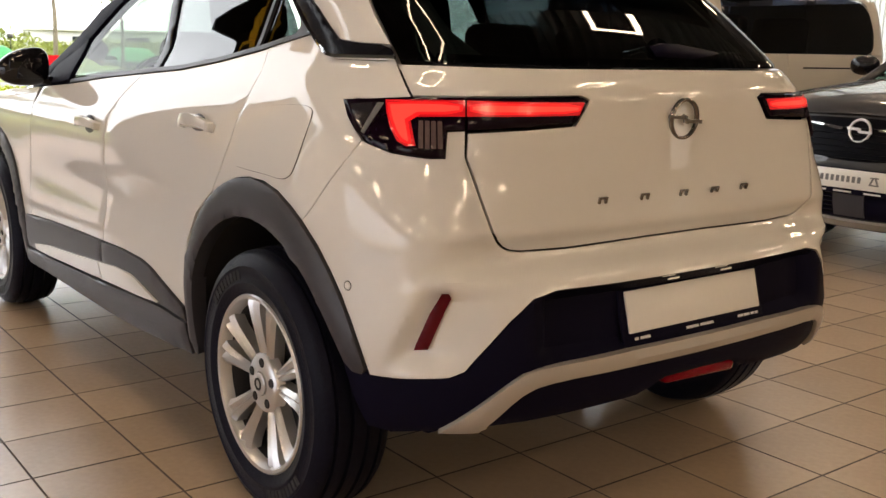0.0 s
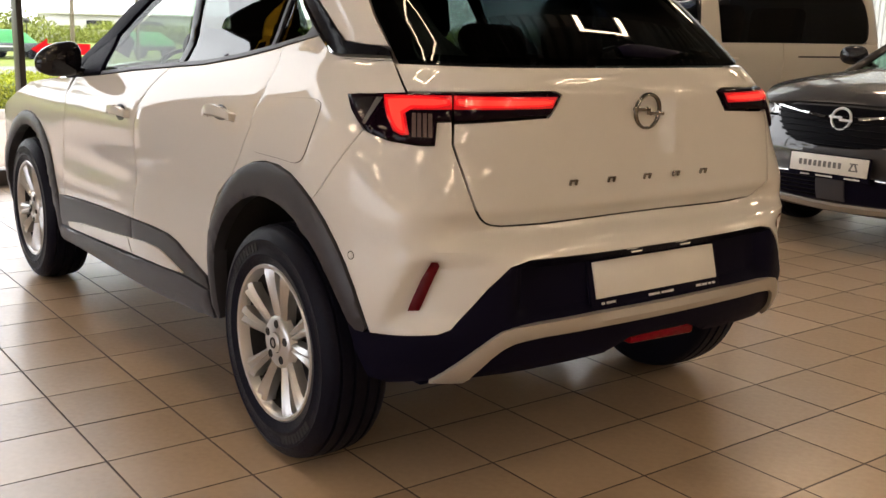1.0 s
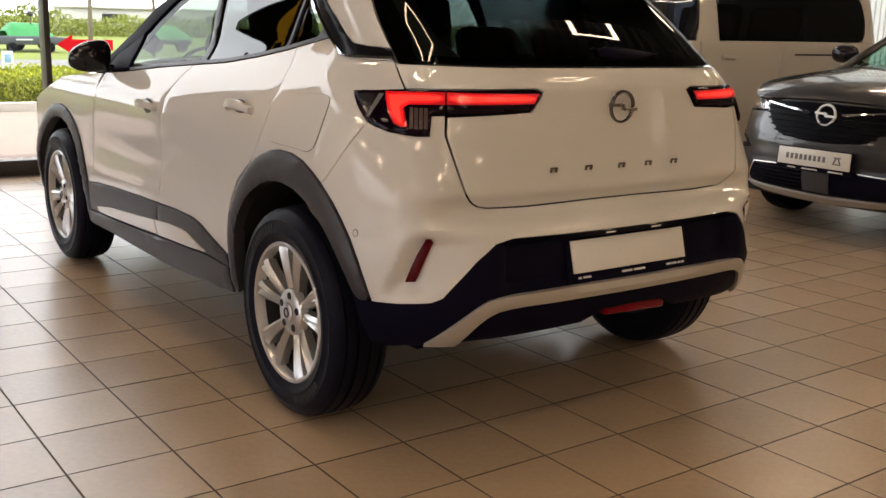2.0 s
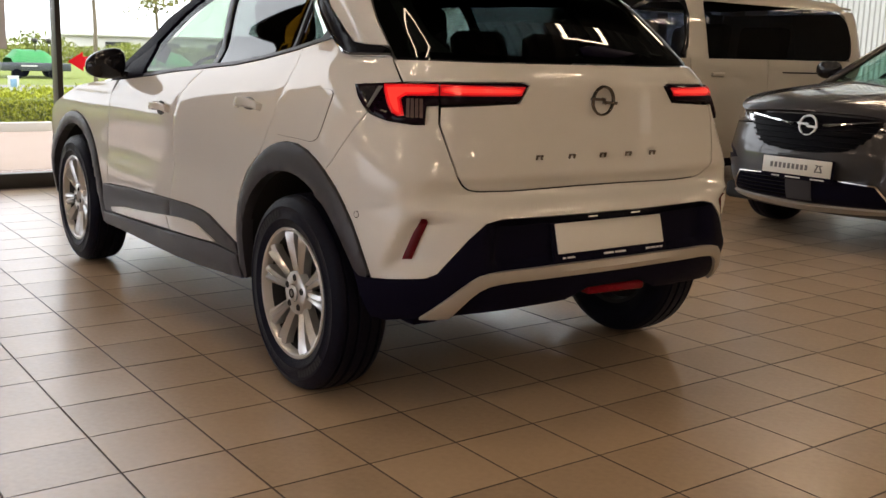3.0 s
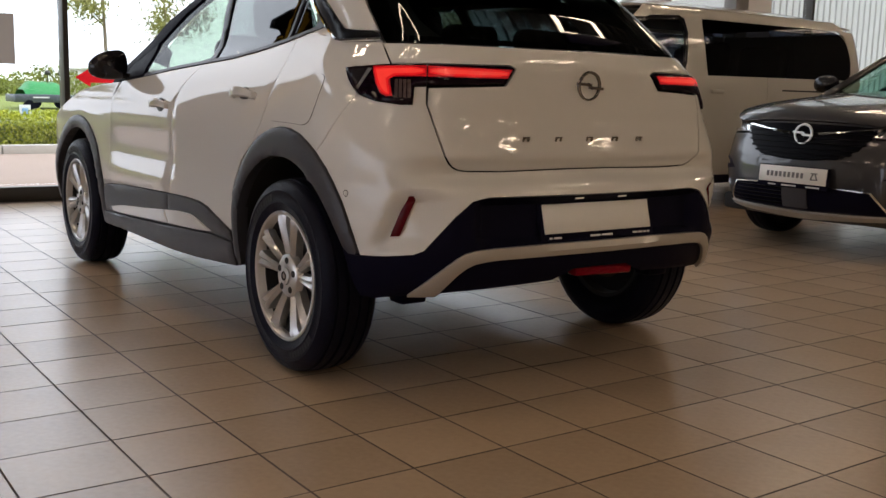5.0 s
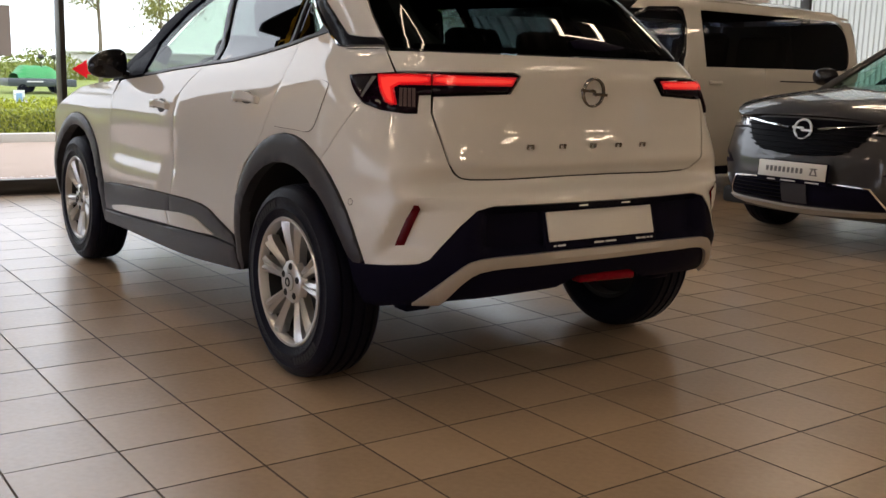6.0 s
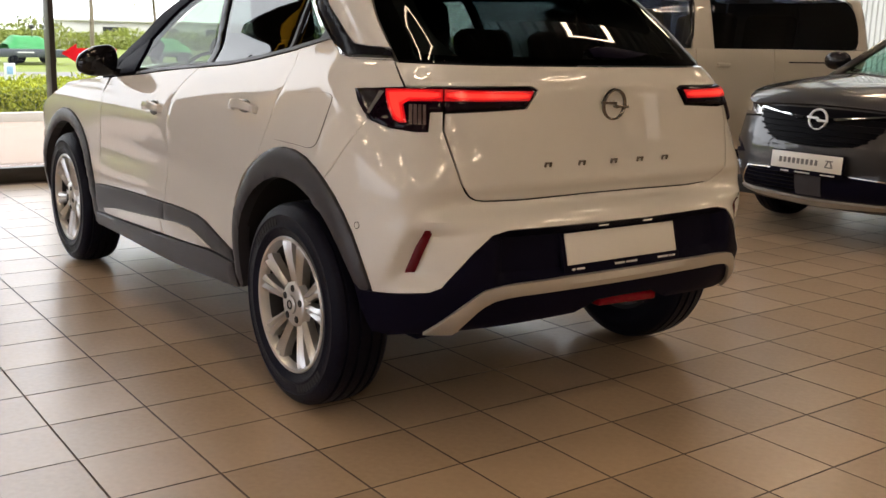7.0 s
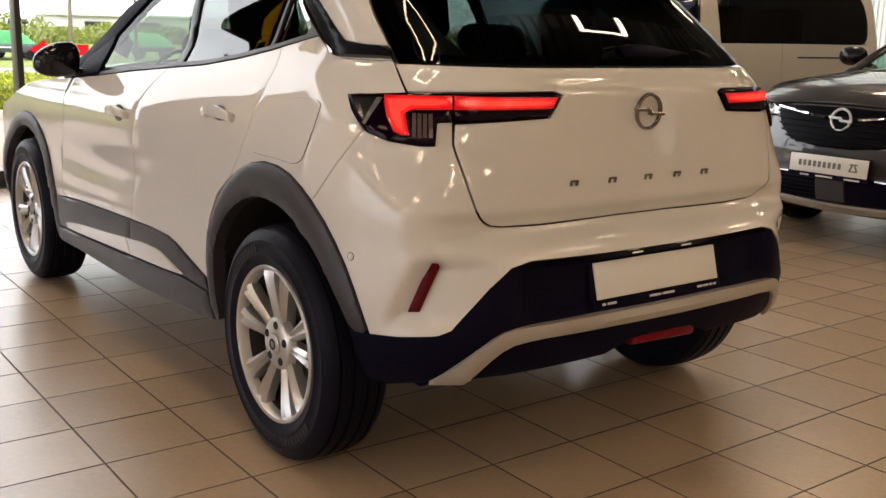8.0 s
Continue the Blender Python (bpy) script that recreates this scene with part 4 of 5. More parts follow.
# tail lamps
for poly, red in (([(-0.505, 1.071), (-0.648, 1.084), (-0.741, 1.086), (-0.742, 1.018), (-0.713, 1.016), (-0.711, 0.960), (-0.685, 0.959), (-0.623, 0.968), (-0.586, 0.981), (-0.553, 1.004), (-0.528, 1.033)],
                   [(-0.605, 1.073), (-0.7405, 1.078), (-0.7405, 1.046), (-0.652, 1.041), (-0.664, 0.983), (-0.650, 0.981), (-0.634, 0.990), (-0.619, 1.02), (-0.608, 1.055)]),
                  ([(-0.743, 1.086), (-0.966, 1.088), (-0.980, 1.081), (-0.950, 1.030), (-0.744, 1.018)], [(-0.7435, 1.078), (-0.966, 1.077), (-0.953, 1.049), (-0.7435, 1.046)])):
    lamps = skin_pair("tail_lamp", poly, LAMP_BLACK, "smoked tail lamp", off=0.010, thick=0.03, step=0.012, gap=0.0015, lip=0.004)
    for side, lamp in zip((0, 1), lamps):
        b = sheet(suv, red, off=0.0115, thick=0.004, step=0.012, gap=0, lip=0.001)
        if side:
            other = flipped(b)
            b.free()
            b = bmesh.new()
            b.from_mesh(other)
        guide = part("light_guide", b, LAMP_EDGE, lamp, "glowing red light guide")
        for name, inset, off, glass in (("bright_band", 0.004, 0.0120, LAMP_RED), ("bright_core", 0.009, 0.0125, LAMP_CORE)):
            b = sheet(suv, shrink(red, inset), off=off, thick=0.0, step=0.012, gap=0, lip=0, soft=1)
            if side:
                other = flipped(b)
                b.free()
                b = bmesh.new()
                b.from_mesh(other)
            part(name, b, glass, guide)
        if len(poly) > 6:
            bits = [("prism", [(u, 1.034), (u - 0.0075, 1.034), (u - 0.0095, 0.978), (u - 0.002, 0.978)], "clear ribbed lens piece") for u in (-0.667, -0.677, -0.687, -0.697)]
            bits.append(("silver_strip", [(-0.603, 1.066), (-0.590, 1.066), (-0.566, 1.004), (-0.573, 1.000)], "slanting silver strip"))
            for name, outline, label in bits:
                b = sheet(suv, outline, off=0.0118, thick=0.003, step=0.012, gap=0, lip=0.0008)
                if side:
                    other = flipped(b)
                    b.free()
                    b = bmesh.new()
                    b.from_mesh(other)
                part(name, b, LAMP_RIB if name == "prism" else LAMP_CLEAR, lamp, label)
clear_l, clear_r = skin_pair("indicator", [(-0.530, 1.060), (-0.590, 1.068), (-0.572, 1.018), (-0.556, 1.020)], LAMP_DIM, "dark indicator lens", off=0.0115, thick=0.003, step=0.012, gap=0)
for k in range(3):
    skin_pair("reversing_light", [(-0.664 - 0.012 * k, 1.036), (-0.672 - 0.012 * k, 1.037), (-0.682 - 0.011 * k, 0.985), (-0.674 - 0.011 * k, 0.984)], LAMP_CLEAR, "clear reversing lens", off=0.0112, thick=0.002, step=0.012, gap=0)
pair("reflector", sheet(suv, [(-0.731, 0.682), (-0.720, 0.682), (-0.700, 0.632), (-0.678, 0.559), (-0.675, 0.545), (-0.698, 0.549), (-0.716, 0.61), (-0.735, 0.672)], off=0.010, thick=0.03, step=0.01, gap=0), REFLECTOR, car, "dark red reflector")

# parking sensors
for u, z in ((-0.564, 0.674),):
    c, n = suv.at(u, z, 0.0), suv.normal(u, z)
    b = lathe([(0.0, 0.0), (0.0016, 0.0085), (0.0004, 0.0095), (-0.004, 0.0095)], 20)
    bmesh.ops.transform(b, matrix=Matrix.Translation(c) @ n.to_track_quat("X", "Z").to_matrix().to_4x4(), verts=b.verts)
    pair("parking_sensor", b, PAINT, car, "round parking sensor")
    b = lathe([(0.0007, 0.0095), (0.0009, 0.0112), (0.0, 0.0112)], 20)
    bmesh.ops.transform(b, matrix=Matrix.Translation(c) @ n.to_track_quat("X", "Z").to_matrix().to_4x4(), verts=b.verts)
    pair("sensor_ring", b, DARK, car)

# side windows, pillars and belt trim
skin_pair("front_side_glass", [(0.64, 1.102), (0.973, 1.079), (1.36, 1.046), (1.43, 1.19), (1.18, 1.325), (0.97, 1.41), (0.735, 1.42)], CAR_GLASS, "clear front side window", off=-0.006, thick=0)
skin_pair("rear_side_glass", [(0.60, 1.106), (0.411, 1.122), (0.199, 1.150), (0.022, 1.181), (-0.01, 1.32), (-0.02, 1.42), (0.675, 1.42)], PRIVACY_GLASS, "dark tinted rear side window", off=-0.006, thick=0)
skin_pair("quarter_glass", [(0.006, 1.184), (-0.215, 1.222), (-0.17, 1.262), (-0.045, 1.34), (-0.035, 1.40), (-0.028, 1.32)], TINT_GLASS, "small dark quarter window", off=-0.006, thick=0)
skin_pair("quarter_bar", [(0.022, 1.178), (0.002, 1.182), (-0.026, 1.32), (-0.036, 1.42), (-0.020, 1.42), (-0.008, 1.32)], CLADDING, "", off=0.002, thick=0.01, gap=0)
skin_pair("quarter_frame", [(-0.19, 1.212), (-0.30, 1.222), (-0.20, 1.285), (-0.04, 1.40), (-0.02, 1.40), (-0.13, 1.31), (-0.225, 1.245)], CLADDING, "", off=-0.002, thick=0.02, gap=0)
skin_pair("door_pillar", [(0.598, 1.104), (0.642, 1.100), (0.737, 1.42), (0.672, 1.42)], TRIM_BLACK, "gloss black door pillar", off=0.0, thick=0.02, gap=0)
skin_pair("mirror_triangle", [(1.36, 1.044), (1.62, 1.016), (1.60, 1.09), (1.43, 1.19)], PLASTIC, "", off=0.002, thick=0.02, gap=0)
skin_pair("front_pillar", [(1.62, 1.016), (1.76, 1.0), (1.63, 1.16), (1.38, 1.30), (1.05, 1.425), (0.95, 1.42), (1.18, 1.325), (1.43, 1.19), (1.60, 1.09)], PLASTIC, "black front pillar", off=0.002, thick=0.04, gap=0)
belt_lo = [(u, z) for u, z in belt[1:]]
skin_pair("belt_trim", belt_lo + [(u, z + 0.013) for u, z in belt_lo[::-1]], CLADDING, "dark belt moulding", off=0.005, thick=0.02, gap=0)
skin_pair("roof_rail", [(1.05, 1.42), (-0.05, 1.40), (-0.10, 1.455), (0.95, 1.465)], GLOSS_BLACK, "", off=0.002, thick=0.03, gap=0)

# roof, windscreen, bonnet, front end
visor = bmesh.new()
visor.faces.new([visor.verts.new((-0.52, y, z)) for y, z in ((2.12, 1.215), (1.99, 1.158), (2.08, 1.083), (2.28, 1.115), (2.235, 1.175))])
bmesh.ops.solidify(visor, geom=visor.faces[:], thickness=0.012)
part("roof", loft([(-0.20, 0.52, 1.475, 1.43, 2.6), (-0.05, 0.56, 1.51, 1.45, 2.6), (0.3, 0.58, 1.53, 1.46, 2.6), (0.8, 0.58, 1.53, 1.46, 2.6), (1.15, 0.56, 1.505, 1.45, 2.6), (1.32, 0.54, 1.475, 1.42, 2.6)], 17, 0.02), GLOSS_BLACK, car, "gloss black roof")
part("spoiler", loft([(-0.36, 0.55, 1.452, 1.425, 4), (-0.34, 0.57, 1.475, 1.435, 4), (-0.16, 0.58, 1.495, 1.44, 4)], 17, 0.03), GLOSS_BLACK, car, "gloss black roof spoiler")
part("sun_visor", visor, DARK, car, "folded-down black sun visor", False)
part("windscreen", loft([(1.30, 0.53, 1.478, 1.43, 2.4), (1.55, 0.585, 1.38, 1.30, 2.4), (1.80, 0.65, 1.24, 1.14, 2.4), (2.08, 0.70, 1.07, 0.985, 2.4)], 17), CAR_GLASS, car, "raked windscreen")
part("bonnet", loft([(2.05, 0.785, 1.085, 1.0, 3.4), (2.3, 0.80, 1.075, 0.975, 3.4), (2.6, 0.80, 1.045, 0.935, 3.4), (2.8, 0.785, 1.01, 0.885, 3.4), (2.95, 0.75, 0.975, 0.855, 3.4), (3.08, 0.70, 0.94, 0.84, 3.4), (3.2, 0.62, 0.90, 0.82, 3.4)], 21, 0.015), PAINT, car, "white bonnet")
FU = suv.yf - suv.yc
skin_pair("front_bumper", [(2.81, 0.69), (2.735, 0.38), (2.76, 0.24), (FU + 0.8 * math.pi / 2, 0.20), (FU + 0.8 * math.pi / 2, 0.84), (2.84, 0.80)], PAINT, "", step=0.03)
skin_pair("front_grille", [(3.05, 0.62), (FU + 0.8 * math.pi / 2, 0.60), (FU + 0.8 * math.pi / 2, 0.82), (3.0, 0.82)], GLOSS_BLACK, "black front visor", off=0.006)
skin_pair("headlamp", [(2.88, 0.72), (3.04, 0.70), (3.02, 0.78), (2.86, 0.79)], LAMP_CLEAR, "clear headlamp", off=0.008)
# lining under the panels, wheel housings and floor pan
skin_pair("inner_side", [(0.12, 0.30), (0.13, 0.60), (0.05, 0.74), (-0.10, 0.83), (-0.10, 1.13), (0.9, 1.04), (1.66, 0.98), (1.75, 0.83), (1.72, 0.50), (1.76, 0.29)], DARK, "", off=-0.035, thick=0, gap=0, step=0.1)
skin_pair("inner_corner", [(-0.10, 0.83), (-0.36, 0.83), (-0.50, 0.72), (-0.58, 0.50), (-0.63, 0.42), (-0.80, 0.41), (E0 + 0.001, 0.41), (E0 + 0.001, 1.12), (-0.64, 1.12), (-0.10, 1.13)], DARK, "", off=-0.06, thick=0, gap=0, step=0.06)
for y in (0.0, 2.562):
    hous = bmesh.new()
    half = []
    for k in range(17):
        a = radians(8 + (132 if y == 0 else 164) * k / 16)
        half.append([hous.verts.new((x, y + 0.43 * math.cos(a), 0.345 + 0.43 * math.sin(a))) for x in (-0.835, -0.50)])
    for p, q in zip(half, half[1:]):
        hous.faces.new((p[0], p[1], q[1], q[0]))
    hous.faces.new([p[1] for p in half])
    pair("wheel_housing", hous, DARK, car)
part("floor_pan", block((0, 1.75, 0.32), (1.45, 2.7, 0.10), 0.03), DARK, car)
# added unseen block that trims the bright reflection on the floor below
part("underbody_light_block", block((0.145, 1.28, 0.25), (1.19, 1.75, 0.12), 0.01), DARK, car)
part("boot_floor", block((0, -0.05, 0.45), (1.10, 1.0, 0.10), 0.03), DARK, car)
part("rear_valance", block((0, -0.40, 0.42), (1.10, 0.36, 0.06), 0.02), DARK, car)
part("rear_axle", tube([(-0.7, 0.0, 0.30), (0.7, 0.0, 0.30)], 0.035), DARK, car)
part("silencer", block((-0.38, -0.22, 0.40), (0.4, 0.2, 0.10), 0.05, None, None, 3), DARK, car)
pair("tow_tab", block((-0.585, -0.38, 0.315), (0.10, 0.08, 0.035), 0.008), PLASTIC, car, "small black bracket")

for x, y, turn in ((-0.772, 0, 0), (-0.778, 2.565, 0), (0.772, 0, 180), (0.778, 2.565, 180)):
    make_wheel(car, pose(x, y, 0.345, random.uniform(0, 60) if turn else (4 if y == 0 else 31), 0, turn))

hub = lathe([(-0.60, 0.0), (-0.60, 0.05), (-0.63, 0.07), (-0.64, 0.105), (-0.70, 0.105), (-0.70, 0.135), (-0.71, 0.135)], 32)
bmesh.ops.translate(hub, vec=(0, 0, 0.345), verts=hub.verts)
pair("brake_hub", hub, DARK_CHROME, car, "bare metal brake hub")

# badge, lettering marks, wiper, plate and fog lamp on the tail
badge = new("badge")
badge.parent = car
badge.matrix_local = pose(0, -0.597, 1.034, 4, 0, 0)
b = bmesh.new()
bmesh.ops.create_circle(b, segments=4, radius=0.001)
b.clear()
rings = []
for k in range(40):
    a = 2 * math.pi * k / 40
    rings.append([b.verts.new(((0.047 + dr) * math.cos(a), dy, (0.047 + dr) * math.sin(a))) for dr, dy in ((-0.005, 0.006), (-0.003, -0.003), (0.003, -0.003), (0.005, 0.006))])
for k in range(40):
    for i in range(3):
        b.faces.new((rings[k][i], rings[k][i + 1], rings[(k + 1) % 40][i + 1], rings[(k + 1) % 40][i]))
bmesh.ops.recalc_face_normals(b, faces=b.faces[:])
part("badge_ring", b, DARK_CHROME, badge, "chrome badge ring")
b = block((-0.028, -0.002, 0.006), (0.068, 0.006, 0.010), 0.0015, (0, 3, 0))
block((0.028, -0.002, -0.006), (0.068, 0.006, 0.010), 0.0015, (0, 3, 0), b)
block((0.0, -0.002, 0.0), (0.030, 0.006, 0.010), 0.0015, (0, 38, 0), b)
part("badge_bar", b, DARK_CHROME, badge, "chrome badge bar", False)
for x in (-0.284, -0.145, -0.005, 0.116, 0.237):
    y = suv.at(-0.8 * math.atan2(suv.yc + 0.615, abs(x) if x else 1e-4), 0.854, 0.0).y
    mark = block((x - 0.011, y - 0.004, 0.855), (0.006, 0.006, 0.016), 0.001, (14, 0, 0))
    block((x + 0.010, y - 0.004, 0.855), (0.007, 0.006, 0.016), 0.001, (14, 0, 0), mark)
    block((x, y - 0.004, 0.860), (0.020, 0.006, 0.005), 0.001, (14, 0, 0), mark)
    part("lettering_mark", mark, DARK_CHROME, car, "small chrome mark", False)

plate = new("number_plate")
plate.parent = car
plate.matrix_local = pose(0.004, -0.664, 0.583, -15, 0, 0)
part("holder", block((0, 0.006, -0.004), (0.526, 0.012, 0.138), 0.004), PLASTIC, plate, "black plate holder")
part("blank", block((0, -0.003, 0.010), (0.494, 0.006, 0.100), 0.002), PLATE_WHITE, plate, "blank white plate")
bars = bmesh.new()
for x, w in ((-0.222, 0.012), (-0.192, 0.034), (-0.02, 0.045), (0.035, 0.05), (0.17, 0.022), (0.196, 0.022), (0.219, 0.012), (0.236, 0.012)):
    block((x, -0.0005, -0.0545), (w, 0.002, 0.0065), 0, None, bars)
tagged(part("print_bar", bars, PRINT_WHITE, plate, "white printed bars", False), kind="stuff")
part("plate_lamp", block((-0.09, -0.662, 0.661), (0.04, 0.022, 0.007), 0.0025), PLATE_LIGHT, car, "small lit plate lamp")
part("plate_lamp", block((0.11, -0.662, 0.661), (0.04, 0.022, 0.007), 0.0025), PLATE_LIGHT, car, "small lit plate lamp")
part("fog_lamp", block((0.045, -0.645, 0.405), (0.27, 0.05, 0.040), 0.012, (0, 2, 0), None, 3), FOG_RED, car, "red rear fog lamp")

wiper = new("rear_wiper")
wiper.parent = car
part("wiper_body", loft([(-0.50, 0.03, 1.178, 1.172, 2), (-0.48, 0.06, 1.215, 1.178, 2), (-0.455, 0.055, 1.228, 1.20, 2)], 9), PLASTIC, wiper).matrix_local = pose(0.045, 0, 0)
arm = bmesh.new()
rows = []
for k in range(9):
    t = k / 8
    x, h = -0.03 + 0.37 * t, 0.034 * (1 - t) ** 0.7 * min(1, 0.5 + 3 * t) + 0.007
    yb, zb = -0.512 + 0.02 * t * t, 1.182 - 0.012 * t
    rows.append([arm.verts.new(p) for p in ((x, yb + 0.01, zb - 0.004), (x, yb - 0.012, zb), (x, yb - 0.006 + 0.3 * h, zb + h), (x, yb + 0.02 + 0.5 * h, zb + h))])
for p, q in zip(rows, rows[1:]):
    for i in range(4):
        arm.faces.new((p[i], p[(i + 1) % 4], q[(i + 1) % 4], q[i]))
arm.faces.new(rows[0])
arm.faces.new(rows[-1][::-1])
bmesh.ops.recalc_face_normals(arm, faces=arm.faces[:])
part("wiper_arm", arm, PLASTIC, wiper, "black rear wiper arm")

# door handles
for u, z in ((0.985, 0.905), (0.105, 0.965)):
    c, n = suv.at(u, z), suv.normal(u, z)
    fr = Matrix.Translation(c) @ Matrix((Vector((0, 1, 0)), n, Vector((0, 0, 1)))).transposed().to_4x4()
    # thin dark grey cup: the recess's shade is put into its colour
    cup = bmesh.new()
    bmesh.ops.create_uvsphere(cup, u_segments=18, v_segments=10, radius=1)
    bmesh.ops.transform(cup, matrix=fr @ pose(0, -0.002, -0.006) @ Matrix.Diagonal((0.060, 0.006, 0.042, 1)), verts=cup.verts)
    pair("handle_cup", cup, CLADDING, car, "handle recess with its shade put in as dark grey")
    grip = bmesh.new()
    prof = []
    for k in range(13):
        t = k / 12 * 2 - 1
        out = 0.038 - 0.016 * t * t * t * t - 0.010 * abs(t) ** 3
        hh = 0.013 + 0.006 * (1 - t * t)
        prof.append([grip.verts.new(fr @ Vector((0.102 * t, out - dy, 0.010 * (1 - t * t) + s))) for dy, s in ((0.018, -hh), (0.002, -hh * 0.8), (0.0, 0), (0.002, hh * 0.8), (0.018, hh))])
    for p, q in zip(prof, prof[1:]):
        for i in range(5):
            grip.faces.new((p[i], p[(i + 1) % 5], q[(i + 1) % 5], q[i]))
    grip.faces.new(prof[0])
    grip.faces.new(prof[-1][::-1])
    for t in (-1, 1):
        block(tuple(fr @ Vector((0.088 * t, 0.012, 0.002))), (0.022, 0.026, 0.026), 0.004, None, grip)
    bmesh.ops.recalc_face_normals(grip, faces=grip.faces[:])
    pair("door_handle", sharpen(grip, 50), PAINT, car, "white door handle")

# mirrors
mir = bmesh.new()
bmesh.ops.create_uvsphere(mir, u_segments=28, v_segments=16, radius=1)
for v in mir.verts:
    x, y, z = v.co
    v.co = Vector((-0.895 + 0.094 * (abs(x) ** (0.7 if x > 0 else 0.95) * (1 if x > 0 else -1)), 1.86 + (0.045 if y < 0 else 0.10) * y, 1.084 + 0.012 * x + (0.070 + 0.014 * x) * (abs(z) ** (0.62 if z < 0 else 0.8)) * (1 if z > 0 else -1)))
block((-0.79, 1.88, 1.03), (0.13, 0.07, 0.035), 0.012, (0, 14, 0), mir)
m1, m2 = pair("door_mirror", mir, GLOSS_BLACK, car, "gloss black door mirror")
# gloss black glass: the dark reflection is put into its colour
pair("mirror_glass", block((-0.897, 1.817, 1.082), (0.12, 0.004, 0.08), 0.002), GLOSS_BLACK, car, "mirror glass with its dark reflection put in as gloss black")

# cabin
def cushion(centre, size, turn=None, bevel=0.06):
    return block(centre, size, bevel, turn, None, 4)


for x in (-0.36, 0.36):
    s = new("front_seat")
    s.parent = car
    part("seat_base", cushion((x, 1.45, 0.62), (0.50, 0.52, 0.18)), SEAT, s)
    part("backrest", cushion((x, 1.13, 0.92), (0.50, 0.16, 0.62), (-14, 0, 0)), SEAT, s)
    part("headrest", cushion((x, 1.03, 1.30), (0.27, 0.11, 0.19), (-10, 0, 0), 0.045), SEAT, s)
s = new("rear_bench")
s.parent = car
part("seat_base", cushion((0, 0.55, 0.62), (1.26, 0.48, 0.18)), SEAT, s)
part("backrest", cushion((0, 0.22, 0.88), (1.26, 0.16, 0.58), (-18, 0, 0)), SEAT, s)
for x in (-0.36, 0.0, 0.36):
    part("headrest", cushion((x, 0.10, 1.20), (0.25, 0.09, 0.13), (-14, 0, 0), 0.04), SEAT, s)
part("dashboard", cushion((0, 1.98, 0.90), (1.36, 0.42, 0.26), (8, 0, 0), 0.08), SEAT, car, "dark dashboard")
b = lathe([(0, 0.185), (0.02, 0.175), (0, 0.165), (-0.02, 0.175)], 30, True)
bmesh.ops.transform(b, matrix=pose(-0.36, 1.72, 0.97, 0, 0, 90) @ pose(0, 0, 0, 0, 24, 0), verts=b.verts)
part("steering_wheel", b, SEAT, car)
part("inside_mirror", block((0.0, 1.78, 1.335), (0.24, 0.03, 0.075), 0.012, (0, 0, 12)), SEAT, car, "dark inside mirror")
part("parcel_shelf", block((0, -0.12, 1.02), (1.22, 0.46, 0.02), 0.005), SEAT, car, "dark parcel shelf")
skin_pair("rear_pillar_lining", [(-0.27, 1.19), (-0.60, 1.17), (-0.50, 1.30), (-0.42, 1.41), (-0.10, 1.41), (-0.20, 1.30)], TRIM_GREY, "grey rear pillar lining", off=-0.05, thick=0, gap=0)
skin_pair("gate_lining", [(-0.66, 1.185), (-0.58, 1.30), (-0.50, 1.40), (-0.60, 1.40), (-0.72, 1.25), (-0.80, 1.185)], TRIM_GREY, "grey tailgate lining", off=-0.03, thick=0, gap=0)
part("headlining", loft([(-0.15, 0.50, 1.44, 1.41, 3), (0.6, 0.55, 1.49, 1.43, 3), (1.28, 0.52, 1.45, 1.41, 3)], 9), DARK, car)
part("cabin_floor", block((0, 0.95, 0.40), (1.3, 2.5, 0.10)), DARK, car)
part("bulkhead", block((0, 2.15, 0.70), (1.45, 0.05, 0.6)), DARK, car)


# ---- the dark grey car ----
NOSE_X, GREY_Y = 4.15, 0.87
suv2 = Skin(
    half=[(0.18, 0.80), (0.30, 0.88), (0.5, 0.925), (0.75, 0.93), (0.88, 0.915), (0.96, 0.875), (1.03, 0.82), (1.1, 0.77), (1.3, 0.71), (1.5, 0.62), (1.58, 0.5)],
    near=[(0.18, -0.72), (0.26, -0.83), (0.33, -0.89), (0.45, -0.91), (0.60, -0.905), (0.70, -0.88), (0.80, -0.845), (0.88, -0.80), (0.93, -0.73), (0.97, -0.62), (1.0, -0.45), (1.6, -0.4)],
    far=[(0.18, 3.4), (0.3, 3.5), (0.7, 3.55), (1.0, 3.5), (1.6, 3.1)],
    power=[(0.18, 3.6), (0.5, 3.8), (0.8, 3.6), (1.0, 3.4), (1.6, 3.5)], yc=0.55, yf=2.9, crown=[(0.0, 0.08), (2.0, 0.08)])
E1 = suv2.end
grey = thing("estate_suv", "dark grey metallic SUV with a wide black grille", "car", pose(NOSE_X, GREY_Y, 0, 0, 0, -90))


def grey_pair(name, poly, material, label="", **k):
    return pair(name, sheet(suv2, poly, **k), material, grey, label)


def grey_mid(name, poly, material, label="", **k):
    return part(name, sheet(suv2, poly, middle=True, **k), material, grey, label)


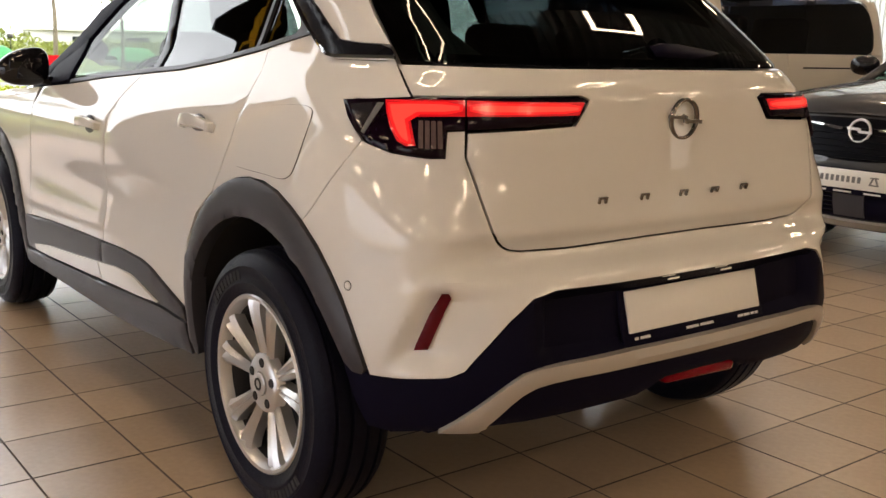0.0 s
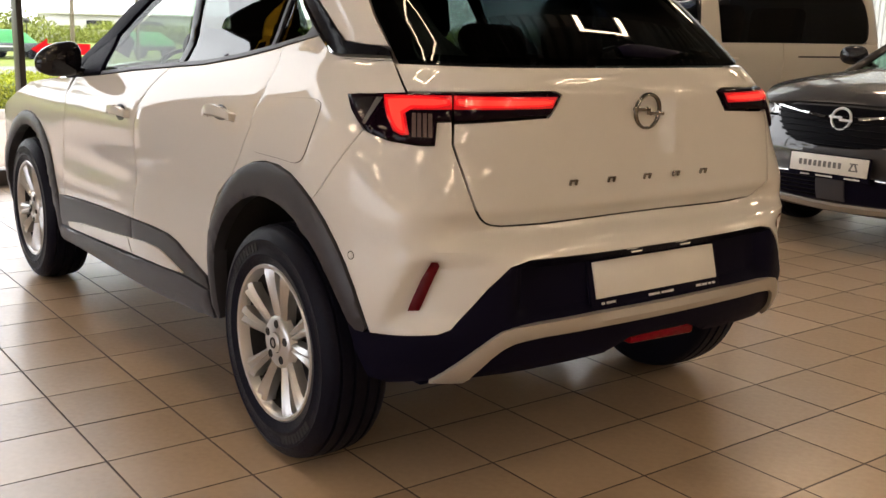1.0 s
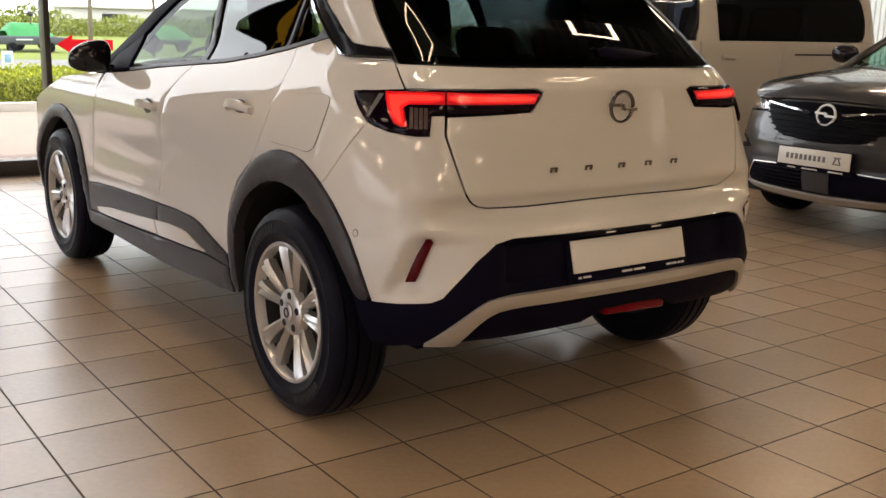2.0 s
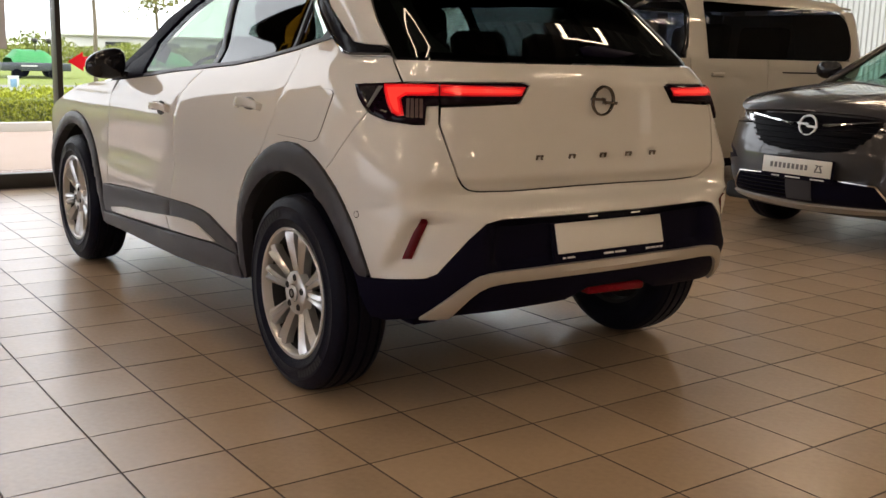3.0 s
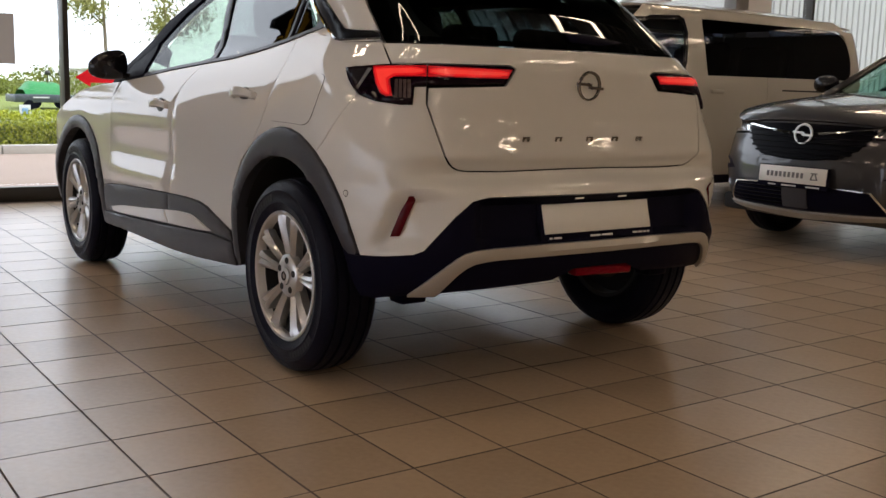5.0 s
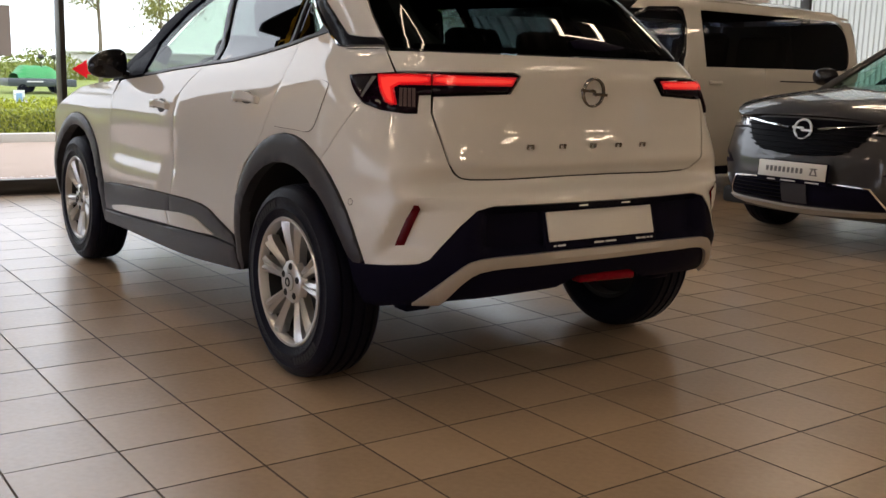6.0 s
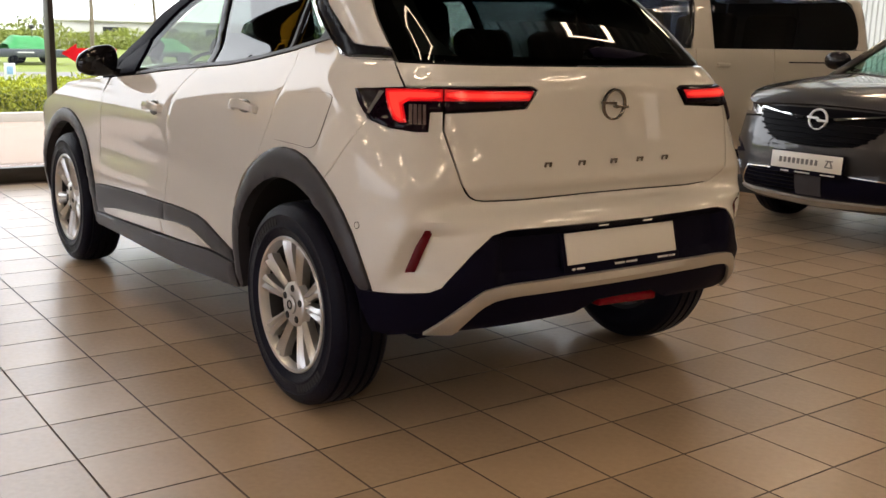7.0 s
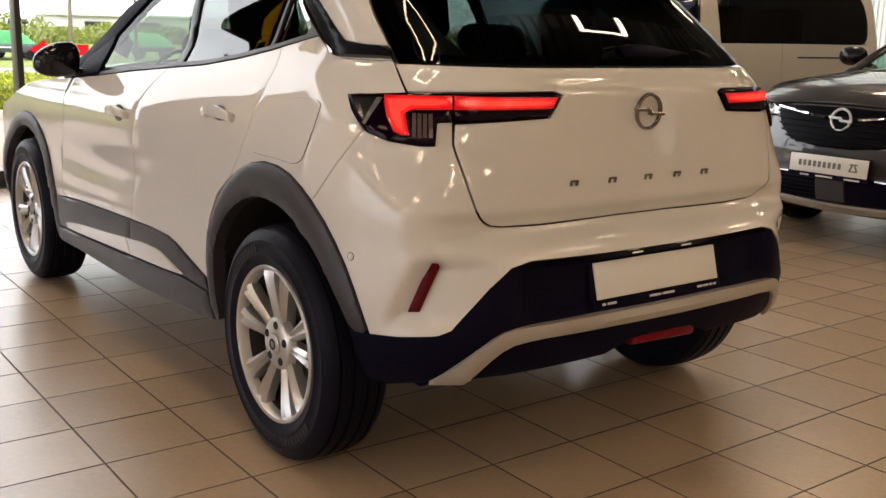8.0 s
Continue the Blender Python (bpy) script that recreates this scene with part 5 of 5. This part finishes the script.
arch2 = ring(-0.40, 0.36, 0.315, 0.43, -8, 188, 18)
arch2_in = ring(-0.40, 0.36, 0.265, 0.37, -8, 188, 18)
grey_mid("front_bumper", [(-0.715, 0.28), (-0.72, 0.60), (-0.80, 0.76), (-0.99, 0.775), (-0.985, 0.86), (E1, 0.872), (E1, 0.22), (-0.85, 0.23)], GREY_PAINT, "dark grey front bumper", step=0.022)
grey_pair("front_wing", [(0.62, 0.985), (0.62, 0.30), (-0.06, 0.30)] + arch2[:-1] + [(-0.72, 0.60), (-0.80, 0.76), (-0.76, 0.80), (-0.72, 0.90), (-0.55, 0.955), (-0.1, 0.985)], GREY_PAINT, "dark grey front wing", step=0.03)
grey_pair("arch_trim", arch2 + arch2_in[::-1], PLASTIC, "black wheel-arch trim", off=0.012, thick=0.04)
grey_pair("front_door", [(0.63, 0.99), (0.63, 0.34), (1.62, 0.34), (1.62, 1.03), (1.0, 1.01)], GREY_PAINT)
grey_pair("rear_door", [(1.63, 1.03), (1.63, 0.34), (2.30, 0.34), (2.50, 0.62), (2.50, 1.05)], GREY_PAINT)
grey_pair("rear_wing", [(2.51, 1.05), (2.51, 0.82), (2.65, 0.86), (2.95, 0.80), (3.05, 0.6), (3.06, 0.30), (3.60, 0.28), (3.60, 1.05)], GREY_PAINT)
grey_pair("sill", [(-0.05, 0.30), (-0.04, 0.22), (2.25, 0.22), (2.27, 0.335), (0.62, 0.335), (0.0, 0.30)], PLASTIC, "black sill", off=0.01)
grille = grey_mid("grille", [(-0.972, 0.845), (-1.12, 0.855), (E1, 0.860), (E1, 0.615), (-1.185, 0.620), (-1.087, 0.645), (-1.03, 0.716)], GRILLE_BLACK, "wide black grille", off=0.003, thick=0.02, step=0.025)
for z0, a in ((0.80, -0.99), (0.765, -1.005), (0.73, -1.02), (0.695, -1.04), (0.662, -1.065), (0.635, -1.11)):
    b = sheet(suv2, [(a, z0), (a + 0.008, z0 + 0.012), (E1, z0 + 0.012), (E1, z0)], off=0.012, thick=0.01, step=0.04, gap=0, middle=True)
    part("grille_bar", b, GRILLE_BLACK, grille)
grey_pair("grille_wing", [(-0.978, 0.838), (-0.985, 0.828), (-1.13, 0.797), (-1.175, 0.782), (-1.195, 0.785), (-1.195, 0.795), (-1.16, 0.803), (-1.12, 0.809)], CHROME, "chrome grille wing", off=0.018, thick=0.014, gap=0, step=0.02)
lamps = grey_pair("headlamp", [(-0.765, 0.885), (-0.80, 0.90), (-0.93, 0.866), (-0.982, 0.848), (-1.0, 0.785), (-0.87, 0.770), (-0.79, 0.800)], LAMP_CLEAR, "clear glossy headlamp", off=0.005, thick=0.03, step=0.02)
grey_pair("running_light", [(-0.80, 0.885), (-0.93, 0.855), (-0.97, 0.838), (-0.985, 0.792), (-0.975, 0.792), (-0.955, 0.832), (-0.92, 0.842), (-0.81, 0.870)], CHROME, "bright running light strip", off=0.008, thick=0.006, gap=0, step=0.02)
grey_pair("lamp_lens", [(-0.84, 0.855), (-0.90, 0.838), (-0.91, 0.795), (-0.85, 0.795)], CHROME, "chrome lamp lens", off=0.007, thick=0.004, gap=0, step=0.02)
intake = grey_mid("lower_intake", [(-0.915, 0.31), (-0.985, 0.446), (-1.125, 0.457), (E1, 0.456), (E1, 0.30), (-1.22, 0.296)], PLASTIC, "black lower air intake", off=0.003, thick=0.02, step=0.025)
for z0, a in ((0.425, -1.0), (0.40, -0.99), (0.375, -0.975), (0.35, -0.962), (0.325, -0.95)):
    part("intake_bar", sheet(suv2, [(a, z0), (a + 0.004, z0 + 0.010), (-1.20, z0 + 0.010), (-1.20, z0)], off=0.012, thick=0.01, step=0.04, gap=0), GRILLE_BLACK, intake)
part("radar_cover", sheet(suv2, [(-1.205, 0.315), (-1.205, 0.44), (E1, 0.44), (E1, 0.315)], off=0.014, thick=0.012, step=0.04, gap=0, middle=True), CLADDING, intake, "flat grey sensor cover")
grey_pair("intake_edge", [(-0.918, 0.315), (-0.982, 0.452), (-1.125, 0.464), (-1.125, 0.456), (-0.987, 0.444), (-0.925, 0.312)], CHROME, "thin chrome intake edge", off=0.010, thick=0.01, gap=0, step=0.03)
grey_mid("skid_bar", [(-0.895, 0.307), (-1.218, 0.290), (E1, 0.290), (E1, 0.246), (-1.2, 0.248), (-0.905, 0.280)], SATIN, "satin silver skid bar", off=0.024, thick=0.04, step=0.03, lip=0.006)
grey_pair("fog_recess", [(-0.80, 0.635), (-0.915, 0.585), (-0.955, 0.53), (-0.84, 0.505)], PLASTIC, "black fog-lamp recess", off=0.003)
grey_pair("fog_lamp", [(-0.835, 0.60), (-0.90, 0.575), (-0.915, 0.55), (-0.845, 0.545)], CHROME, "small fog lamp", off=0.008)
part("bonnet", loft([(-0.80, 0.50, 0.876, 0.858, 3), (-0.785, 0.56, 0.890, 0.862, 3), (-0.74, 0.62, 0.918, 0.875, 3), (-0.66, 0.68, 0.950, 0.90, 3), (-0.53, 0.74, 0.985, 0.93, 3), (-0.35, 0.79, 1.015, 0.962, 3), (-0.05, 0.815, 1.05, 0.99, 3), (0.25, 0.815, 1.075, 1.01, 3), (0.45, 0.80, 1.088, 1.02, 3)], 25, 0.015), GREY_PAINT, grey, "dark grey bonnet")
for s in (-1, 1):
    part("front_wiper", tube([(s * 0.05, 0.42, 1.10), (s * 0.35 + 0.1, 0.52, 1.135), (s * 0.45 + 0.15, 0.55, 1.145)], 0.008, 6), PLASTIC, grey)
part("windscreen", loft([(0.42, 0.755, 1.085, 1.01, 2.4), (0.75, 0.715, 1.27, 1.175, 2.4), (1.05, 0.665, 1.42, 1.325, 2.4), (1.32, 0.61, 1.53, 1.45, 2.4)], 17), GREY_GLASS, grey, "raked windscreen")
for s in (-1, 1):
    part("front_pillar", tube([(s * 0.78, 0.36, 0.995), (s * 0.735, 0.72, 1.165), (s * 0.685, 1.03, 1.32), (s * 0.63, 1.30, 1.445), (s * 0.60, 1.7, 1.50), (s * 0.60, 2.6, 1.50)], 0.030, 8), GREY_PAINT, grey, "dark grey front pillar")
part("roof", loft([(1.30, 0.60, 1.545, 1.46, 2.8), (1.6, 0.62, 1.59, 1.50, 2.8), (2.4, 0.62, 1.60, 1.51, 2.8), (3.1, 0.58, 1.57, 1.48, 2.8)], 17, 0.02), GREY_PAINT, grey, "dark grey roof")
part("rear_glass", loft([(3.1, 0.56, 1.56, 1.48, 2.6), (3.45, 0.66, 1.05, 1.02, 2.6)], 11), TINT_GLASS, grey)
grey_pair("side_glass", [(0.55, 1.03), (0.62, 1.10), (1.05, 1.33), (1.4, 1.46), (2.6, 1.48), (2.9, 1.06), (1.6, 1.035)], TINT_GLASS, "dark side windows", off=-0.004, thick=0)
grey_pair("tail_panel", [(3.0, 0.25), (2.35 + 0.8 * math.pi / 2 - 0.001, 0.25), (2.35 + 0.8 * math.pi / 2 - 0.001, 1.05), (3.0, 1.05)], GREY_PAINT)
mir = bmesh.new()
bmesh.ops.create_uvsphere(mir, u_segments=24, v_segments=14, radius=1)
for v in mir.verts:
    x, y, z = v.co
    v.co = Vector((-0.935 + 0.105 * (abs(x) ** 0.8) * (1 if x > 0 else -1), 0.72 + (0.10 if y < 0 else 0.04) * y, 1.135 + 0.072 * (abs(z) ** 0.85) * (1 if z > 0 else -1)))
block((-0.82, 0.72, 1.075), (0.14, 0.06, 0.03), 0.01, (0, 16, 0), mir)
pair("door_mirror", mir, GLOSS_BLACK, grey, "dark grey door mirror")
# lining, wheels, plate and badge
part("engine_bay", block((0, 0.0, 0.60), (1.24, 1.1, 0.62), 0.05), DARK, grey)
part("floor_pan", block((0, 1.3, 0.28), (1.5, 4.0, 0.12), 0.03), DARK, grey)
part("cabin_lining", block((0, 1.9, 0.66), (1.66, 2.4, 0.66), 0.05), SEAT, grey)
part("dashboard", cushion((0, 0.75, 0.98), (1.40, 0.5, 0.14), None, 0.06), SEAT, grey, "dark dashboard")
for x in (-0.38, 0.38):
    part("headrest", cushion((x, 1.75, 1.30), (0.27, 0.12, 0.20), None, 0.045), SEAT, grey)
    part("backrest", cushion((x, 1.78, 1.02), (0.50, 0.18, 0.5), None, 0.07), SEAT, grey)
for x, y, turn in ((-0.79, 0, 0), (-0.79, 2.675, 0), (0.79, 0, 180), (0.79, 2.675, 180)):
    make_wheel(grey, pose(x, y, 0.345, 20, 0, turn))
for y in (0.0, 2.675):
    hous = bmesh.new()
    half_ring = []
    for k in range(13):
        a = radians(-20 + 220 * k / 12)
        half_ring.append([hous.verts.new((x, y + 0.41 * math.cos(a), 0.345 + 0.41 * math.sin(a))) for x in (-0.88, -0.55)])
    for p, q in zip(half_ring, half_ring[1:]):
        hous.faces.new((p[0], p[1], q[1], q[0]))
    hous.faces.new([p[1] for p in half_ring])
    pair("wheel_housing", hous, DARK, grey)
sign2 = new("show_plate")
sign2.parent = grey
sign2.matrix_local = pose(0.0, -0.945, 0.518, -4, 0, 0)
part("holder", block((0, 0.006, -0.006), (0.532, 0.014, 0.142), 0.004), PLASTIC, sign2, "black plate holder")
part("blank", block((0, -0.004, 0.006), (0.510, 0.006, 0.106), 0.002), PLATE_WHITE, sign2, "white show plate")
marks = bmesh.new()
for k in range(9):
    x = -0.196 + 0.0325 * k
    block((x + 0.0115, -0.008, 0.006), (0.019, 0.002, 0.034), 0, None, marks)
block((0.150, -0.008, 0.006), (0.010, 0.002, 0.05), 0, (0, 24, 0), marks)
block((0.180, -0.008, 0.006), (0.010, 0.002, 0.05), 0, (0, -24, 0), marks)
block((0.165, -0.008, 0.026), (0.05, 0.002, 0.007), 0, None, marks)
block((0.165, -0.008, -0.014), (0.05, 0.002, 0.007), 0, None, marks)
tagged(part("print_bar", marks, PRINT_GREY, sign2, "dark printed bars", False), kind="stuff")
bars = bmesh.new()
for x, w in ((-0.15, 0.06), (-0.02, 0.11), (0.16, 0.10)):
    block((x, -0.0015, -0.064), (w, 0.002, 0.009), 0, None, bars)
tagged(part("holder_print", bars, PRINT_WHITE, sign2, "white printed bars", False), kind="stuff")


def badge_on(owner, m, size):
    b = bmesh.new()
    rows = []
    for k in range(40):
        a = 2 * math.pi * k / 40
        rows.append([b.verts.new((size * (0.047 + dr) * math.cos(a), dy, size * (0.047 + dr) * math.sin(a))) for dr, dy in ((-0.006, 0.006), (-0.003, -0.004), (0.003, -0.004), (0.006, 0.006))])
    for k in range(40):
        for i in range(3):
            b.faces.new((rows[k][i], rows[k][i + 1], rows[(k + 1) % 40][i + 1], rows[(k + 1) % 40][i]))
    bmesh.ops.recalc_face_normals(b, faces=b.faces[:])
    block((-size * 0.026, -0.002, size * 0.006), (size * 0.064, 0.006, size * 0.011), 0.0015, (0, 3, 0), b)
    block((size * 0.026, -0.002, -size * 0.006), (size * 0.064, 0.006, size * 0.011), 0.0015, (0, 3, 0), b)
    block((0.0, -0.002, 0.0), (size * 0.030, 0.006, size * 0.011), 0.0015, (0, 38, 0), b)
    ob = part("badge", b, CHROME, owner, "round chrome badge with a crossbar", False)
    ob.matrix_local = m
    return ob


badge_on(grey, pose(0.0, -0.868, 0.79, -8, 0, 0), 1.32).data.materials[0] = SATIN_BRIGHT

# ---- the van ----
van_skin = Skin(
    half=[(0.2, 0.88), (0.4, 0.955), (0.9, 0.96), (1.1, 0.955), (1.2, 0.942), (1.45, 0.905), (1.68, 0.855), (1.76, 0.82), (1.83, 0.74), (1.9, 0.5)],
    near=[(0.2, -0.40), (0.5, -0.50), (0.85, -0.46), (1.0, -0.34), (1.1, -0.12), (1.2, 0.04), (1.45, 0.28), (1.7, 0.52), (1.85, 0.62)],
    far=[(0.2, 4.12), (0.5, 4.18), (1.0, 4.18), (1.3, 4.12), (1.7, 4.02), (1.85, 3.9)],
    power=[(0.2, 3.0), (1.0, 3.2), (1.25, 6.0), (1.9, 6.0)], yc=1.0, yf=3.55, crown=[(0.0, 0.05), (2.0, 0.05)])
van = thing("passenger_van", "pale beige passenger van with dark windows", "van", pose(3.2, 3.91, 0, 0, 0, -90))


def van_pair(name, poly, material, label="", **k):
    return pair(name, sheet(van_skin, poly, **k), material, van, label)


TAIL = 2.55 + 0.8 * math.pi / 2
van_pair("front_door", [(0.34, 0.30), (0.34, 1.20), (-0.62, 1.20), (-0.55, 0.72), (-0.42, 0.52), (-0.40, 0.30)], VAN_PAINT, "pale front door")
van_pair("sliding_door", [(0.345, 0.30), (1.42, 0.30), (1.42, 1.21), (0.345, 1.20)], VAN_PAINT, "pale sliding door")
van_pair("rear_side", [(1.425, 0.30), (1.55, 0.30), (1.62, 0.62), (1.78, 0.76), (2.05, 0.80), (2.28, 0.74), (2.40, 0.56), (2.44, 0.30), (2.88, 0.28), (2.90, 1.21), (1.425, 1.21)], VAN_PAINT, "pale rear side panel")
van_pair("front_side", [(-0.42, 0.30), (-0.44, 0.52), (-0.57, 0.72), (-0.64, 1.0)] + [(-0.75, 0.98), (-1.02, 0.80), (-1.10, 0.45), (-1.04, 0.30)], VAN_PAINT, "pale front wing")
part("front_end", sheet(van_skin, [(-1.02, 0.30), (-1.06, 0.98), (van_skin.end, 0.98), (van_skin.end, 0.30)], middle=True), VAN_PAINT, van, "pale van front")
van_pair("door_post", [(0.29, 1.195), (0.335, 1.40), (0.335, 1.705), (0.56, 1.705), (0.585, 1.195)], VAN_PAINT)
van_pair("roof_side", [(-0.30, 1.67), (0.3, 1.70), (2.71, 1.70), (2.60, 1.79), (-0.15, 1.79)], VAN_PAINT, "pale roof edge")
van_pair("rear_post", [(2.70, 1.21), (2.90, 1.21), (2.86, 1.70), (2.60, 1.70), (2.68, 1.66), (2.74, 1.50)], VAN_PAINT)
van_pair("front_door_glass", [(-0.60, 1.20), (0.24, 1.22), (0.30, 1.30), (0.338, 1.565), (0.31, 1.67), (0.27, 1.70), (-0.10, 1.68), (-0.36, 1.575)], WINDOW_GLASS, "clear front door window", off=-0.004, thick=0)
van_pair("front_glass_frame", [(0.25, 1.21), (0.315, 1.30), (0.352, 1.565), (0.325, 1.685), (0.27, 1.715), (-0.10, 1.695), (-0.38, 1.585), (-0.36, 1.565), (-0.10, 1.665), (0.25, 1.68), (0.29, 1.655), (0.315, 1.565), (0.28, 1.32), (0.22, 1.235)], GLOSS_BLACK, "", off=0.002, gap=0)
van_pair("side_glass", [(0.579, 1.20), (0.545, 1.67), (0.575, 1.70), (2.40, 1.70), (2.60, 1.675), (2.70, 1.60), (2.745, 1.42), (2.73, 1.26), (2.66, 1.21)], VAN_GLASS, "long dark side window", off=0.004, thick=0.008, soft=1)
van_pair("slide_rail", [(1.64, 1.082), (1.64, 1.095), (2.65, 1.095), (2.65, 1.082)], PLASTIC, "black sliding-door rail", off=0.004, gap=0)
van_pair("handle_cup", [(0.60, 1.02), (0.60, 1.09), (0.78, 1.09), (0.78, 1.02)], VAN_PAINT, "", off=-0.004, soft=2, gap=0)
for u in (0.69, 0.22):
    c = van_skin.at(u, 1.062, 0.014)
    pair("door_handle", block(tuple(c), (0.03, 0.17, 0.036), 0.012, None, None, 3), VAN_PAINT, van, "pale pull handle")
part("roof", loft([(0.45, 0.76, 1.80, 1.76, 3), (0.75, 0.79, 1.86, 1.79, 3), (1.5, 0.80, 1.89, 1.80, 3), (3.2, 0.79, 1.88, 1.79, 3), (3.95, 0.76, 1.81, 1.74, 3)], 17, 0.02), VAN_PAINT, van, "pale van roof")
part("windscreen", loft([(-0.20, 0.80, 1.10, 1.05, 2.4), (0.10, 0.80, 1.38, 1.30, 2.4), (0.48, 0.76, 1.80, 1.74, 2.4)], 13), WINDOW_GLASS, van, "raked windscreen")
part("bonnet", loft([(-0.46, 0.56, 0.90, 0.86, 3), (-0.36, 0.70, 1.01, 0.95, 3), (-0.10, 0.82, 1.11, 1.05, 3)], 13, 0.015), VAN_PAINT, van, "pale short bonnet")
van_pair("tail_door", [(2.90, 0.30), (TAIL, 0.30), (TAIL, 1.70), (2.87, 1.70)], VAN_PAINT)
van_pair("sill_trim", [(-0.30, 0.22), (-0.30, 0.30), (1.6, 0.30), (1.6, 0.22)], PLASTIC, "black sill", off=0.004)
van_pair("post_lining", [(0.27, 1.15), (0.32, 1.40), (0.32, 1.72), (0.60, 1.72), (0.62, 1.15)], DARK, "", off=-0.035, thick=0, gap=0)
part("headlining", block((0, 2.0, 1.735), (1.5, 3.2, 0.02)), DARK, van)
part("floor_pan", block((0, 1.4, 0.32), (1.7, 4.2, 0.14), 0.03), DARK, van)
part("inner_floor", block((0, 2.05, 1.0), (1.78, 3.5, 0.05)), DARK, van)
for y in (0.75, 1.75, 2.65):
    for x in (-0.45, 0.45):
        part("van_seat", cushion((x, y + 0.3, 1.15), (0.55, 0.16, 0.75), (-8, 0, 0), 0.06), SEAT, van)
for x, y, turn in ((-0.84, 0.32, 0), (-0.84, 2.95, 0), (0.84, 0.32, 180), (0.84, 2.95, 180)):
    make_wheel(van, pose(x, y, 0.345, 10, 0, turn))
mir = block((-1.10, 0.12, 1.16), (0.18, 0.12, 0.26), 0.05, None, None, 4)
block((-0.98, 0.14, 1.10), (0.14, 0.06, 0.06), 0.015, None, mir)
pair("door_mirror", mir, PLASTIC, van, "black van mirror")
van_pair("headlamp", [(-0.80, 0.80), (-1.0, 0.74), (-1.02, 0.62), (-0.86, 0.64)], LAMP_CLEAR, "clear headlamp", off=0.006)

# black display board with a yellow band, standing by the windows
board = thing("display_board", "tall black display board with a yellow edge band", "display", pose(-3.45, 5.15, 0, 0, 0, 0))
part("panel", block((0, 0, 1.9), (2.3, 0.10, 3.7), 0.01), BLACK_PANEL, board)
part("band", block((0.72, -0.055, 2.4), (0.24, 0.02, 2.4), 0.004, (0, 14, 0)), YELLOW, board, "yellow slanting band")
part("foot", block((0, 0, 0.03), (2.0, 0.5, 0.06), 0.01), STEEL_DARK, board)


# ---- floor tiles ----
def tile_verts(s, h):
    """A tile with eased edges, its top at the floor."""
    a, b = s / 2, s / 2 - 0.0012
    return [(-a, -a, -h), (a, -a, -h), (a, a, -h), (-a, a, -h), (-a, -a, -0.0006), (a, -a, -0.0006), (a, a, -0.0006), (-a, a, -0.0006), (-b, -b, 0), (b, -b, 0), (b, b, 0), (-b, b, 0)]


TILE_FACES = [(0, 1, 5, 4), (1, 2, 6, 5), (2, 3, 7, 6), (3, 0, 4, 7), (4, 5, 9, 8), (5, 6, 10, 9), (6, 7, 11, 10), (7, 4, 8, 11), (8, 9, 10, 11)]
tile_mesh = bpy.data.meshes.new("tile")
tile_mesh.from_pydata(tile_verts(PITCH - 0.0042, 0.006), [], TILE_FACES)
tile_mesh.materials.append(TILE)
tile_mesh.materials.append(GROUT)
tile_mesh.polygons.foreach_set("material_index", [1] * 8 + [0])
verts, faces = [], []
for i in range(-67, 43):
    for j in range(-52, 19):
        x, y = TX + (i + 0.5) * PITCH, TY + (j + 0.5) * PITCH
        if not (ROOM_X0 < x - 0.15 and x + 0.15 < ROOM_X1 and ROOM_Y0 < y - 0.15 and y < GLASS_Y - 0.2):
            continue
        dz = random.uniform(-0.0004, 0.0002)
        if -7 <= i < 11 and -6 <= j < 10:
            t = new("tile", tile_mesh)
            t.parent = floor
            t.matrix_local = pose(x, y, dz, random.uniform(-0.08, 0.08), random.uniform(-0.08, 0.08))
        else:
            k = len(verts)
            verts += [(x + p[0], y + p[1], p[2] + dz) for p in tile_verts(PITCH - 0.0042, 0.006)]
            faces += [tuple(k + q for q in f) for f in TILE_FACES]
rest = bpy.data.meshes.new("floor_tiles")
rest.from_pydata(verts, [], faces)
rest.materials.append(TILE_FAR)
rest.materials.append(GROUT)
rest.polygons.foreach_set("material_index", ([1] * 8 + [0]) * (len(faces) // 9))
tagged(new("floor_tiles", rest), "", "", "", "stuff").parent = floor
